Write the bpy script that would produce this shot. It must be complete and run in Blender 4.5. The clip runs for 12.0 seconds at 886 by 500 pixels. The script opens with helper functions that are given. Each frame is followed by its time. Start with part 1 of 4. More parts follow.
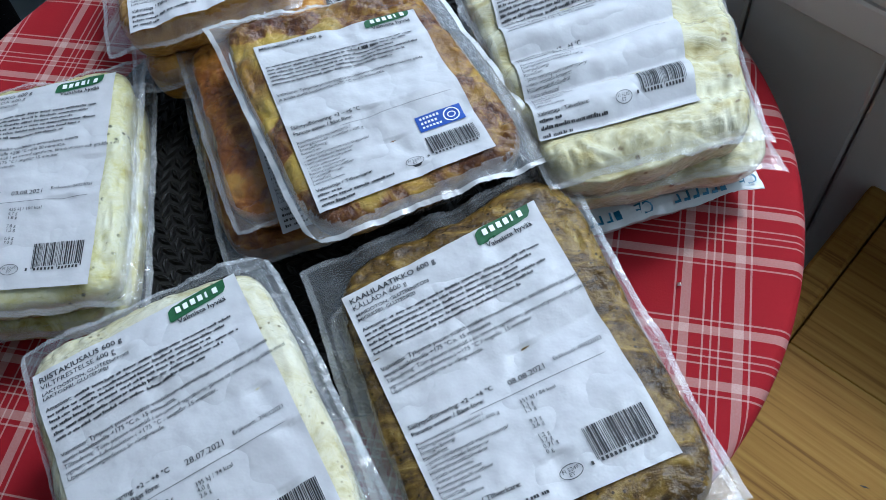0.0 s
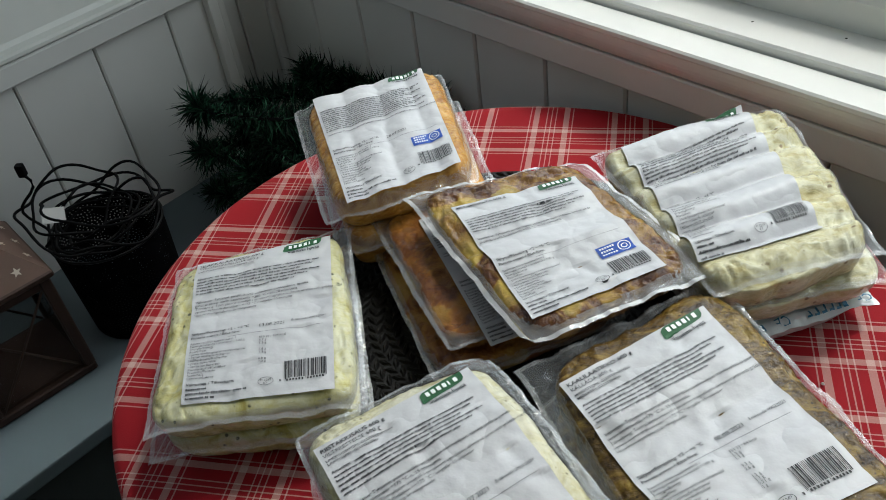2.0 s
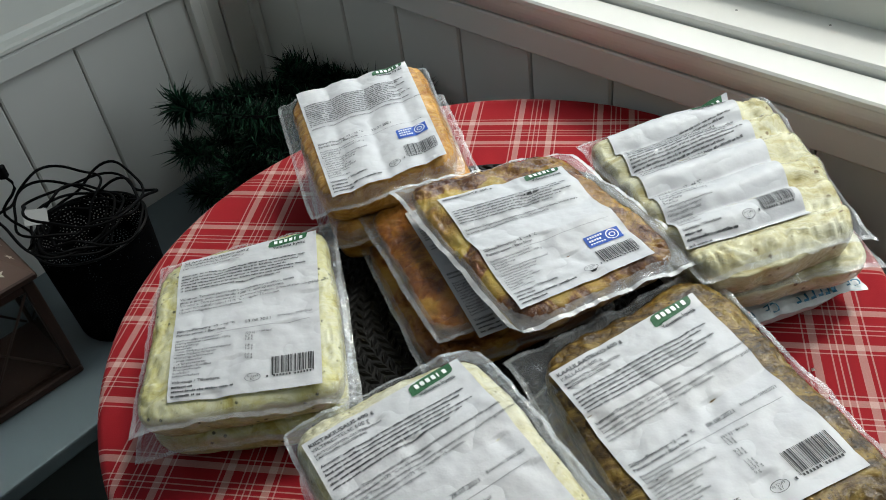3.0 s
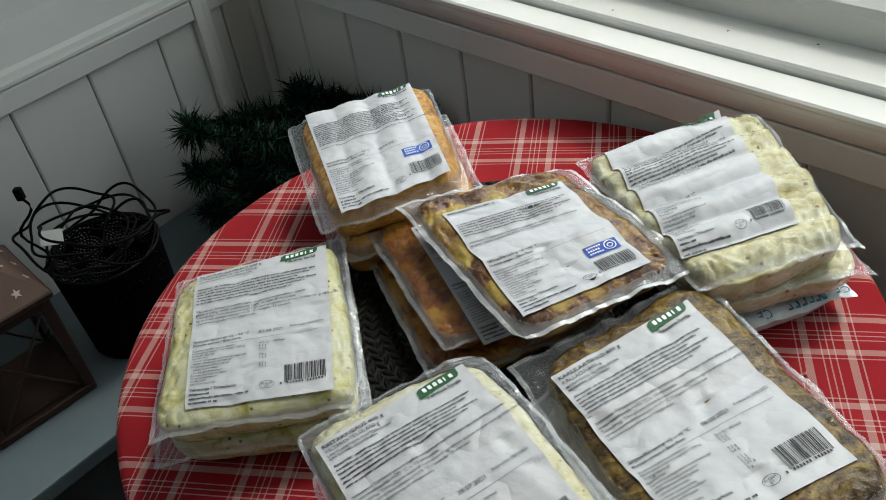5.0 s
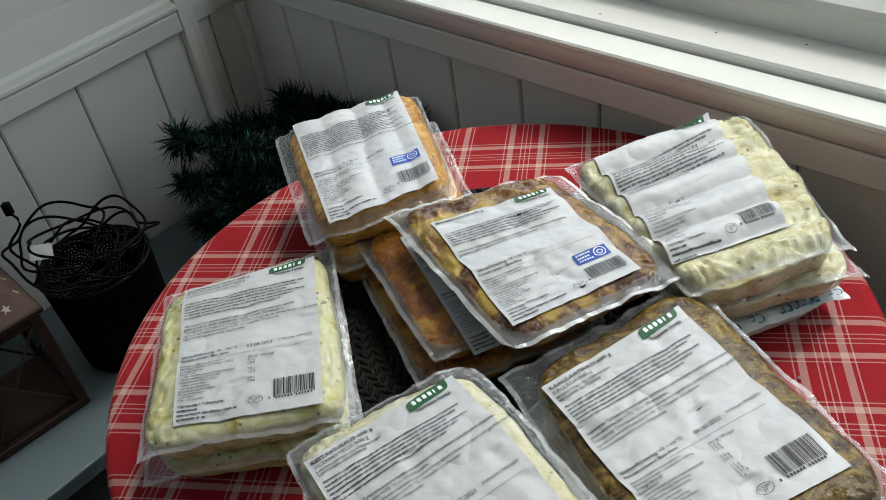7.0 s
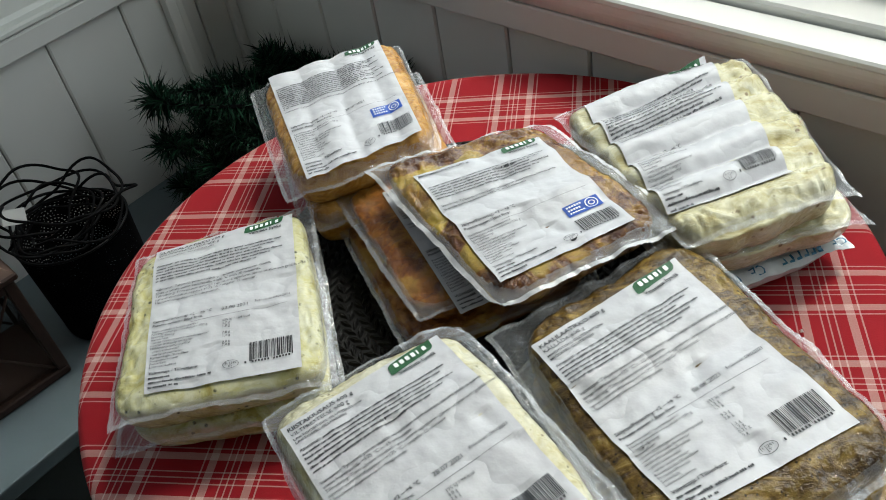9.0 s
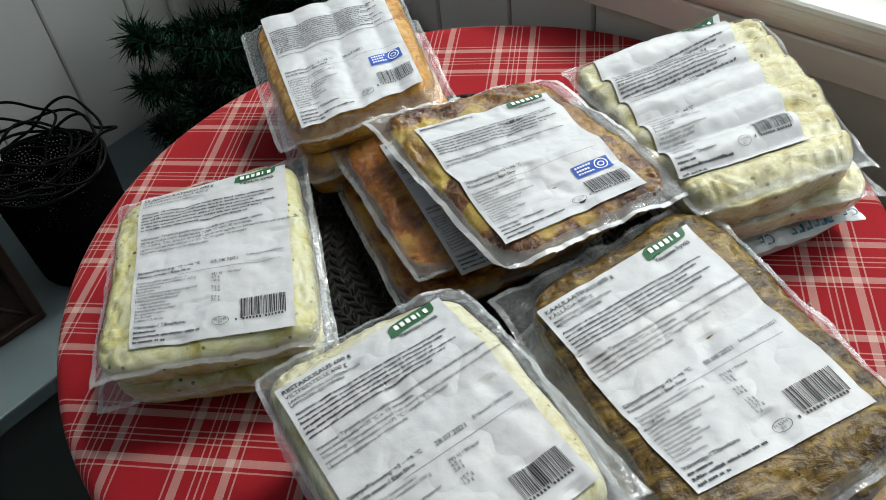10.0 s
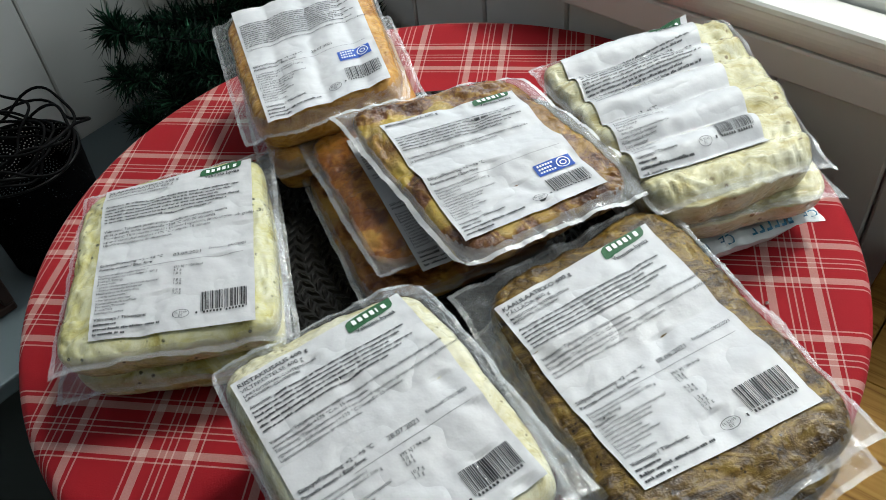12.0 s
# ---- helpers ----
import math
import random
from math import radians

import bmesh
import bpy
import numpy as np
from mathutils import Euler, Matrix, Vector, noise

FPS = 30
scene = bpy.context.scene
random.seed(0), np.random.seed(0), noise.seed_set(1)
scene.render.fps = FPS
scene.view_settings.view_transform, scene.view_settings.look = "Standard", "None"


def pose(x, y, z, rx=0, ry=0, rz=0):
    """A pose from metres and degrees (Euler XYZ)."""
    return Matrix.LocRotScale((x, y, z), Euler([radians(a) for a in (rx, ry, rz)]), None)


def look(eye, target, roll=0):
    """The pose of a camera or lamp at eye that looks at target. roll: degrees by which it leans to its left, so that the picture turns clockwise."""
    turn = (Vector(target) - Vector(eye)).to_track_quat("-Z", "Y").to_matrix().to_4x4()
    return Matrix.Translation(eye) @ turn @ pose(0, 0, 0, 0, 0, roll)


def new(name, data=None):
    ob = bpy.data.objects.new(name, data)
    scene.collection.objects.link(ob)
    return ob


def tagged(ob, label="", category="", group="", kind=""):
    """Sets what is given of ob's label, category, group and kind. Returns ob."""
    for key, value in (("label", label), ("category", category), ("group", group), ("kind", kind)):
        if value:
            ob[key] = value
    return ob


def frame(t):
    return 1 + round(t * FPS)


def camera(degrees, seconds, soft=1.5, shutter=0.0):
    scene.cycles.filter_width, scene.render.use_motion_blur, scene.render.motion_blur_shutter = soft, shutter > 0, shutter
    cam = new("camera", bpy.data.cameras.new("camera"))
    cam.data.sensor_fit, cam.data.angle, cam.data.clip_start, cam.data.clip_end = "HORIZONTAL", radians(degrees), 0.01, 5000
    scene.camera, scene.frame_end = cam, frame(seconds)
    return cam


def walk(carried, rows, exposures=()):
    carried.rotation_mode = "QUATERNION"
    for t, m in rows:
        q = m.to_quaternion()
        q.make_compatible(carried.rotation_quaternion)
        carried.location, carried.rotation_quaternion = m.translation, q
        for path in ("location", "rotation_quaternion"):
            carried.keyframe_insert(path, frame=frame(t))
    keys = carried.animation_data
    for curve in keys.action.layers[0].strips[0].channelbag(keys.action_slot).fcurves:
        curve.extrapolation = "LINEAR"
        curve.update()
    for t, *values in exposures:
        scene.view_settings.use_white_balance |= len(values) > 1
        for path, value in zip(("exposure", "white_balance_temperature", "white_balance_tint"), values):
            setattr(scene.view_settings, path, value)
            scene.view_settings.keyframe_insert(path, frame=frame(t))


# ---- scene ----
cam = camera(54.1, 12.0, 0.9)
EXPOSURES = [(0, -0.22, 5200, 5), (0.6, -0.22, 5300, 5), (1.5, -0.32, 6000, 4), (3, -0.17, 6300, 3), (5.5, -0.30, 6350, 3), (8.5, -0.12, 6350, 3), (10.5, -0.05, 6300, 3), (12, -0.05, 6250, 3)]
PATH = [
    (0, (0.109, 0.149, 1.169), (-0.021, 1.202, -0.526), -8.9),
    (0.5, (0.036, 0.09, 1.164), (-0.132, 1.301, -0.419), -7.8),
    (1, (0.005, 0.037, 1.207), (-0.127, 1.475, -0.176), -8.9),
    (1.5, (-0.012, 0.014, 1.214), (-0.137, 1.498, -0.121), -9.0),
    (2, (-0.005, 0.017, 1.204), (-0.11, 1.525, -0.105), -8.3),
    (2.5, (-0.004, 0.022, 1.193), (-0.086, 1.53, -0.119), -8.3),
    (3, (-0.005, 0.017, 1.196), (-0.083, 1.525, -0.115), -8.6),
    (5, (-0.006, -0.008, 1.207), (-0.086, 1.535, -0.063), -9.1),
    (5.5, (-0.001, -0.004, 1.206), (-0.08, 1.54, -0.063), -9.3),
    (6, (-0.002, 0.001, 1.204), (-0.08, 1.547, -0.062), -9.6),
    (6.5, (-0.001, -0.002, 1.207), (-0.077, 1.545, -0.058), -9.8),
    (8.3, (0.005, 0.006, 1.195), (-0.068, 1.555, -0.069), -10.6),
    (8.5, (0.004, 0.008, 1.192), (-0.07, 1.546, -0.084), -10.7),
    (9, (0.006, 0.019, 1.18), (-0.068, 1.511, -0.15), -11.1),
    (9.5, (-0.012, 0.033, 1.171), (-0.059, 1.474, -0.216), -9.6),
    (10, (-0.011, 0.04, 1.169), (-0.043, 1.453, -0.246), -8.2),
    (10.5, (-0.007, 0.036, 1.172), (-0.028, 1.445, -0.248), -7.6),
    (11, (-0.005, 0.035, 1.17), (-0.023, 1.44, -0.254), -7.3),
    (11.5, (-0.002, 0.034, 1.168), (-0.016, 1.438, -0.256), -7.1),
    (12, (0.005, 0.037, 1.17), (0.001, 1.44, -0.255), -6.7),
]
walk(cam, [(t, look(eye, target, roll)) for t, eye, target, roll in PATH], EXPOSURES)
# ---------- light and world ----------
world = bpy.data.worlds.new("sky")
scene.world = world
world.use_nodes = True
wn = world.node_tree.nodes
sky = wn.new("ShaderNodeTexSky")
sky.sky_type, sky.sun_disc = "NISHITA", False
sky.sun_elevation, sky.sun_rotation = radians(57), radians(46)
sky.air_density, sky.dust_density = 1.0, 2.5
world.node_tree.links.new(sky.outputs[0], wn["Background"].inputs[0])
wn["Background"].inputs[1].default_value = 0.08

SUN_FROM = Vector((0.725 * 0.55, 0.688 * 0.55, 0.84)).normalized()
sun = new("sun", bpy.data.lights.new("sun", "SUN"))
sun.data.energy, sun.data.angle, sun.data.color = 1.5, radians(12.0), (1.0, 0.95, 0.88)
sun.matrix_world = look(SUN_FROM * 5, (0, 0, 0))

# ---------- the plan of the corner ----------
CORNER = Vector((-0.296, 1.268, 0))
ALONG_L = Vector((-math.cos(radians(46.1)), -math.sin(radians(46.1)), 0))   # from the corner along the garland's wall
ALONG_R = Vector((math.cos(radians(-46.5)), math.sin(radians(-46.5)), 0))   # from the corner along the sill's wall
IN_L = Vector((math.sin(radians(46.1)), -math.cos(radians(46.1)), 0))
IN_R = Vector((-math.cos(radians(43.5)), -math.sin(radians(43.5)), 0))
LEN_L, LEN_R, HIGH = 2.3, 2.5, 2.3
HEAD_R, HEAD_L = 1.95, 1.95
TABLE = Vector((-0.002, 0.495, 0.72))
TABLE_R = 0.3025

# the window's daylight
def window_lamp(name, base, along, inward, lo, hi, z0, z1, watts, color):
    lamp = new(name, bpy.data.lights.new(name, "AREA"))
    lamp.data.shape, lamp.data.size, lamp.data.size_y = "RECTANGLE", hi - lo, z1 - z0
    lamp.data.energy, lamp.data.color = watts, color
    at = base + along * ((lo + hi) / 2) - inward * 0.05 + Vector((0, 0, (z0 + z1) / 2))
    lamp.matrix_world = look(at, at + inward)
    return lamp

window_lamp("window_light", CORNER, ALONG_R, IN_R, 0.25, 1.7, 0.90, 1.36, 5.7, (0.93, 0.97, 1.0))
window_lamp("window_light", CORNER, ALONG_L, IN_L, 0.3, 2.1, 0.87, 1.90, 0.7, (0.90, 0.96, 1.0))


# ---------- materials ----------
def mat(name, rough=0.5, metal=0.0, coat=0.0, spec=0.5):
    m = bpy.data.materials.new(name)
    m.use_nodes = True
    n, l = m.node_tree.nodes, m.node_tree.links
    b = n["Principled BSDF"]
    b.inputs["Roughness"].default_value = rough
    b.inputs["Metallic"].default_value = metal
    b.inputs["Coat Weight"].default_value = coat
    b.inputs["Coat Roughness"].default_value = 0.08
    b.inputs["Specular IOR Level"].default_value = spec
    return m, n, l, b


def coords(n, l, kind="Object"):
    return n.new("ShaderNodeTexCoord").outputs[kind]


def noise_tex(n, l, vec, scale, detail=4, rough=0.55):
    t = n.new("ShaderNodeTexNoise")
    t.inputs["Scale"].default_value, t.inputs["Detail"].default_value, t.inputs["Roughness"].default_value = scale, detail, rough
    l.new(vec, t.inputs["Vector"])
    return t.outputs["Fac"]


def ramp(n, l, fac, stops):
    r = n.new("ShaderNodeValToRGB")
    e = r.color_ramp.elements
    while len(e) < len(stops):
        e.new(0.5)
    for k, (p, c) in enumerate(stops):
        e[k].position, e[k].color = p, (*c, 1)
    l.new(fac, r.inputs[0])
    return r.outputs[0]


def mixc(n, l, fac, a, b, mode="MIX"):
    m = n.new("ShaderNodeMix")
    m.data_type, m.blend_type = "RGBA", mode
    for sock, v in ((m.inputs[0], fac), (m.inputs[6], a), (m.inputs[7], b)):
        if isinstance(v, (int, float)):
            sock.default_value = v
        elif isinstance(v, tuple):
            sock.default_value = (*v, 1)
        else:
            l.new(v, sock)
    return m.outputs[2]


def calc(n, l, op, a, b=0.0, c=0.0):
    m = n.new("ShaderNodeMath")
    m.operation = op
    for k, v in enumerate((a, b, c)):
        if isinstance(v, (int, float)):
            m.inputs[k].default_value = v
        else:
            l.new(v, m.inputs[k])
    return m.outputs[0]


def bump(n, l, b, height, strength, dist=0.002):
    u = n.new("ShaderNodeBump")
    u.inputs["Strength"].default_value, u.inputs["Distance"].default_value = strength, dist
    l.new(height, u.inputs["Height"])
    l.new(u.outputs[0], b.inputs["Normal"])


def plain(name, color, rough=0.5, vary=0.12, scale=40, strength=0.15, metal=0.0, coat=0.0, dist=0.001, spec=0.5):
    m, n, l, b = mat(name, rough, metal, coat, spec)
    o = coords(n, l)
    f, g = noise_tex(n, l, o, scale), noise_tex(n, l, o, scale / 9, 3)
    c = mixc(n, l, f, tuple(v * (1 - vary) for v in color), tuple(min(1, v * (1 + vary)) for v in color))
    c = mixc(n, l, calc(n, l, "MULTIPLY", g, vary * 1.5), c, tuple(v * 0.6 for v in color))
    l.new(c, b.inputs["Base Color"])
    l.new(calc(n, l, "MULTIPLY_ADD", f, 0.2, rough - 0.1), b.inputs["Roughness"])
    bump(n, l, b, f, strength, dist)
    return m


M_WALL = plain("painted_panel", (0.74, 0.74, 0.70), 0.42, 0.03, 14, 0.06)
M_SILL = plain("painted_sill", (0.80, 0.79, 0.74), 0.33, 0.03, 18, 0.06)
M_SASH = plain("painted_sash", (0.72, 0.73, 0.68), 0.38, 0.04, 18, 0.06)
M_ROOM = plain("white_room_paint", (0.80, 0.79, 0.76), 0.55, 0.03, 12, 0.1)
M_CEIL = plain("ceiling_paint", (0.8, 0.8, 0.78), 0.6, 0.03, 10, 0.05)
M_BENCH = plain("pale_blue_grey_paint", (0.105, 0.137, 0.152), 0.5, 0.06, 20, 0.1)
# floor grey; on the bench front this dark tone stands for shade
M_FLOOR = plain("grey_floor_and_front_shade", (0.055, 0.068, 0.066), 0.5, 0.15, 12, 0.1)
M_SNOW = plain("snow", (0.85, 0.87, 0.9), 0.7, 0.04, 3, 0.3, dist=0.05)
M_DIRT = plain("dark_speck", (0.03, 0.025, 0.02), 0.8)
M_BLACK = plain("black_metal", (0.004, 0.004, 0.0045), 0.45, 0.2, 60, 0.1, spec=0.2)
M_CORD = plain("black_cord", (0.003, 0.003, 0.0035), 0.6, 0.2, 120, 0.1, spec=0.08)
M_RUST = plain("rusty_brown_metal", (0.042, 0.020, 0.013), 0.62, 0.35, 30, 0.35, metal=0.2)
M_RUSTTOP = plain("lighter_brown_metal", (0.105, 0.062, 0.046), 0.6, 0.25, 26, 0.3, metal=0.15)
M_STAR = plain("worn_bright_metal", (0.55, 0.5, 0.42), 0.4, 0.2, 80, 0.2, metal=0.5)
M_MAT = plain("black_woven_fibre", (0.007, 0.0068, 0.0068), 0.55, 0.5, 160, 0.4, spec=0.25)
M_TAG = plain("paper_tag", (0.75, 0.75, 0.73), 0.6, 0.05)


def label_paper():
    """Thin glossy paper, pulled into small puckers by the vacuum."""
    m, n, l, b = mat("label_paper", 0.42, 0, 0.0, 0.35)
    o = coords(n, l)
    c = mixc(n, l, noise_tex(n, l, o, 30), (0.50, 0.50, 0.515), (0.57, 0.57, 0.58))
    l.new(c, b.inputs["Base Color"])
    pucker = calc(n, l, "ABSOLUTE", calc(n, l, "SUBTRACT", noise_tex(n, l, o, 26, 2, 0.5), 0.5))
    bump(n, l, b, calc(n, l, "MULTIPLY_ADD", noise_tex(n, l, o, 95, 3), 0.10, pucker), 0.7, 0.008)
    return m


M_LABEL = label_paper()
M_INK = plain("black_ink", (0.015, 0.015, 0.018), 0.65, 0.1)
M_GREYINK = plain("grey_ink", (0.03, 0.03, 0.034), 0.5, 0.1)
M_GREEN = plain("green_ink", (0.006, 0.085, 0.022), 0.6, 0.1)
M_WHITEINK = plain("white_ink", (0.85, 0.86, 0.85), 0.4, 0.03)
M_BLUE = plain("blue_ink", (0.004, 0.065, 0.40), 0.6, 0.08)
M_ICEINK = plain("teal_ink", (0.01, 0.13, 0.24), 0.4, 0.1)
M_ICE = plain("white_plastic", (0.62, 0.66, 0.67), 0.3, 0.05, 60, 0.3, coat=0.4, dist=0.002)
M_TABLEWOOD = plain("table_wood", (0.30, 0.19, 0.09), 0.5, 0.2)


def glass_mat():
    m, n, l, b = mat("window_glass", 0.02)
    b.inputs["Transmission Weight"].default_value, b.inputs["IOR"].default_value = 1.0, 1.05
    b.inputs["Base Color"].default_value = (0.95, 0.97, 0.97, 1)
    return m


def lantern_glass():
    m, n, l, b = mat("clear_glass", 0.03)
    b.inputs["Transmission Weight"].default_value, b.inputs["IOR"].default_value = 1.0, 1.12
    return m


def film_mat(name="clear_film", milk_glare=0.06, tint=(0.80, 0.82, 0.84)):
    m, n, l, b = mat(name, 0.16, 0, 0.0)
    o = coords(n, l)
    f, g = noise_tex(n, l, o, 28, 3), noise_tex(n, l, o, 200, 2)
    fold = calc(n, l, "ABSOLUTE", calc(n, l, "SUBTRACT", noise_tex(n, l, o, 85, 3, 0.6), 0.5))
    b.inputs["Base Color"].default_value = (*tint, 1)
    clear = n.new("ShaderNodeBsdfTransparent")
    clear.inputs[0].default_value = (0.98, 0.98, 0.985, 1)
    lw = n.new("ShaderNodeFresnel")
    lw.inputs[0].default_value = 1.5
    # the film's slight milkiness, raised to paint in white window reflections
    k = calc(n, l, "MAXIMUM", calc(n, l, "MULTIPLY_ADD", f, milk_glare * 1.6, milk_glare * 0.2), 0.01)
    mixn = n.new("ShaderNodeMixShader")
    l.new(k, mixn.inputs[0])
    l.new(clear.outputs[0], mixn.inputs[1])
    l.new(b.outputs[0], mixn.inputs[2])
    gl = n.new("ShaderNodeBsdfGlossy")
    gl.inputs["Roughness"].default_value = 0.09
    m2 = n.new("ShaderNodeMixShader")
    l.new(calc(n, l, "MULTIPLY", lw.outputs[0], 0.8), m2.inputs[0])
    l.new(mixn.outputs[0], m2.inputs[1])
    l.new(gl.outputs[0], m2.inputs[2])
    l.new(m2.outputs[0], n["Material Output"].inputs[0])
    u = n.new("ShaderNodeBump")
    u.inputs["Strength"].default_value, u.inputs["Distance"].default_value = 0.6, 0.002
    l.new(calc(n, l, "MULTIPLY_ADD", fold, 1.5, calc(n, l, "MULTIPLY_ADD", g, 0.015, f)), u.inputs["Height"])
    l.new(u.outputs[0], b.inputs["Normal"])
    l.new(u.outputs[0], gl.inputs["Normal"])
    return m


def food(name, stops, scale, cells=0.0, cell_cols=(), fibre=0.0, speck=0.0, speck_col=(0.03, 0.03, 0.015), gloss=0.9, relief=0.4):
    """Cooked food under tight plastic film: mottled in two sizes, with pieces, shreds and flecks, under a clear glossy skin."""
    m, n, l, b = mat(name, 0.40, 0, gloss)
    o = coords(n, l)
    big, small = noise_tex(n, l, o, scale * 3, 6, 0.6), noise_tex(n, l, o, scale * 14, 4)
    for t in n:
        if t.type == "TEX_NOISE":
            t.inputs["Distortion"].default_value = 1.1
    tone = calc(n, l, "MULTIPLY_ADD", small, 0.35, calc(n, l, "MULTIPLY_ADD", big, 1.5, -0.425))
    lift = big
    if fibre:
        # shreds lying in all directions: two stretched noises, crossed
        shreds = []
        for turn in (25, -50):
            mp = n.new("ShaderNodeMapping")
            mp.inputs["Rotation"].default_value = (0.2, 0.1, radians(turn))
            mp.inputs["Scale"].default_value = (1.0, 2.8, 1.5)
            l.new(o, mp.inputs["Vector"])
            shreds.append(noise_tex(n, l, mp.outputs[0], fibre, 5, 0.6))
            n[-1].inputs["Distortion"].default_value = 2.4
        shred = calc(n, l, "MAXIMUM", *shreds)
        tone = calc(n, l, "ADD", calc(n, l, "MULTIPLY", tone, 0.5), calc(n, l, "MULTIPLY_ADD", shred, 1.6, -0.67))
        lift = calc(n, l, "MULTIPLY_ADD", shred, 1.4, calc(n, l, "MULTIPLY", big, 0.4))
    col = ramp(n, l, tone, stops)
    if cells:
        # pieces of meat and potato with soft borders
        wob = n.new("ShaderNodeTexNoise")
        wob.inputs["Scale"].default_value, wob.inputs["Detail"].default_value = cells * 0.9, 3
        l.new(o, wob.inputs["Vector"])
        sh = n.new("ShaderNodeVectorMath")
        sh.operation = "MULTIPLY_ADD"
        l.new(wob.outputs["Color"], sh.inputs[0])
        sh.inputs[1].default_value = (0.9 / cells,) * 3
        l.new(o, sh.inputs[2])
        vo = n.new("ShaderNodeTexVoronoi")
        vo.feature = "SMOOTH_F1"
        vo.inputs["Scale"].default_value, vo.inputs["Smoothness"].default_value = cells, 0.25
        l.new(sh.outputs[0], vo.inputs["Vector"])
        pick = n.new("ShaderNodeSeparateColor")
        l.new(vo.outputs["Color"], pick.inputs[0])
        k = len(cell_cols)
        cc = ramp(n, l, pick.outputs[0], [(0.15 + 0.7 * i / (k - 1), c) for i, c in enumerate(cell_cols)])
        cc = mixc(n, l, calc(n, l, "MULTIPLY", small, 0.45), cc, col)
        gap = ramp(n, l, vo.outputs["Distance"], [(0.35, (0.85,) * 3), (0.75, (0.25,) * 3)])
        col = mixc(n, l, gap, col, cc)
        lift = calc(n, l, "SUBTRACT", calc(n, l, "MULTIPLY", big, 0.7), calc(n, l, "MULTIPLY", vo.outputs["Distance"], 0.9))
    if speck:
        sv = n.new("ShaderNodeTexVoronoi")
        sv.inputs["Scale"].default_value = speck
        l.new(o, sv.inputs["Vector"])
        sm = ramp(n, l, sv.outputs["Distance"], [(0.13, (0.9,) * 3), (0.24, (0, 0, 0))])
        gate = ramp(n, l, noise_tex(n, l, o, speck * 0.35, 2), [(0.46, (0, 0, 0)), (0.52, (1, 1, 1))])
        col = mixc(n, l, calc(n, l, "MULTIPLY", sm, gate), col, speck_col)
    l.new(col, b.inputs["Base Color"])
    b.inputs["Specular IOR Level"].default_value = 0.15
    b.inputs["Coat Roughness"].default_value = 0.06
    u = n.new("ShaderNodeBump")
    u.inputs["Strength"].default_value, u.inputs["Distance"].default_value = relief, 0.004
    wr = noise_tex(n, l, o, 190, 5)
    l.new(calc(n, l, "ADD", calc(n, l, "MULTIPLY", lift, 0.9), calc(n, l, "MULTIPLY", wr, 0.12)), u.inputs["Height"])
    l.new(u.outputs[0], b.inputs["Normal"])
    # the film's own sharp folds
    u2 = n.new("ShaderNodeBump")
    u2.inputs["Strength"].default_value, u2.inputs["Distance"].default_value = 1.0, 0.005
    fold = calc(n, l, "ABSOLUTE", calc(n, l, "SUBTRACT", noise_tex(n, l, o, 60, 4, 0.6), 0.5))
    l.new(calc(n, l, "MULTIPLY_ADD", fold, 2.2, calc(n, l, "MULTIPLY_ADD", lift, 0.6, calc(n, l, "MULTIPLY", noise_tex(n, l, o, 38, 2), 1.2))), u2.inputs["Height"])
    l.new(u2.outputs[0], b.inputs["Coat Normal"])
    return m


F_CABBAGE = food("cabbage_bake", [(0.22, (0.035, 0.017, 0.004)), (0.42, (0.10, 0.055, 0.008)), (0.66, (0.23, 0.145, 0.025)), (0.9, (0.46, 0.36, 0.13))], 20, fibre=17, speck=240, speck_col=(0.02, 0.012, 0.004), gloss=0.9, relief=0.25)
F_CREAM = food("creamy_potato", [(0.20, (0.34, 0.28, 0.06)), (0.40, (0.51, 0.47, 0.20)), (0.60, (0.58, 0.56, 0.34)), (0.85, (0.65, 0.64, 0.48))], 13, speck=150, speck_col=(0.06, 0.06, 0.035), gloss=0.9)
F_WHITE = food("white_potato_sauce", [(0.20, (0.40, 0.33, 0.14)), (0.42, (0.55, 0.51, 0.32)), (0.72, (0.64, 0.62, 0.48))], 13, speck=210, speck_col=(0.20, 0.17, 0.10), gloss=0.9)
F_STEW = food("meat_stew", [(0.3, (0.07, 0.022, 0.005)), (0.5, (0.18, 0.075, 0.012)), (0.7, (0.36, 0.20, 0.025))], 22, cells=38, cell_cols=((0.045, 0.012, 0.007), (0.085, 0.024, 0.011), (0.13, 0.045, 0.014), (0.30, 0.17, 0.02), (0.50, 0.37, 0.06)), gloss=0.95, relief=0.5)
F_ORANGE = food("orange_pasta", [(0.25, (0.34, 0.14, 0.02)), (0.5, (0.52, 0.27, 0.05)), (0.78, (0.64, 0.41, 0.13))], 18, fibre=20, gloss=0.9, relief=0.6)
F_BROWN = food("brown_stew", [(0.25, (0.10, 0.028, 0.004)), (0.5, (0.22, 0.075, 0.010)), (0.75, (0.38, 0.18, 0.026))], 20, cells=36, cell_cols=((0.09, 0.026, 0.008), (0.19, 0.06, 0.012), (0.28, 0.11, 0.016), (0.44, 0.26, 0.04)), gloss=0.9, relief=0.4)
F_PALE = food("pale_potato", [(0.20, (0.44, 0.37, 0.16)), (0.45, (0.58, 0.54, 0.33)), (0.72, (0.67, 0.65, 0.48)), (0.9, (0.70, 0.69, 0.55))], 12, fibre=15, speck=120, speck_col=(0.16, 0.10, 0.04), gloss=1.0, relief=0.35)
# whiter than the plastic itself: reflected window light is put into the colour
M_FILM = film_mat("clear_film", 0.12)
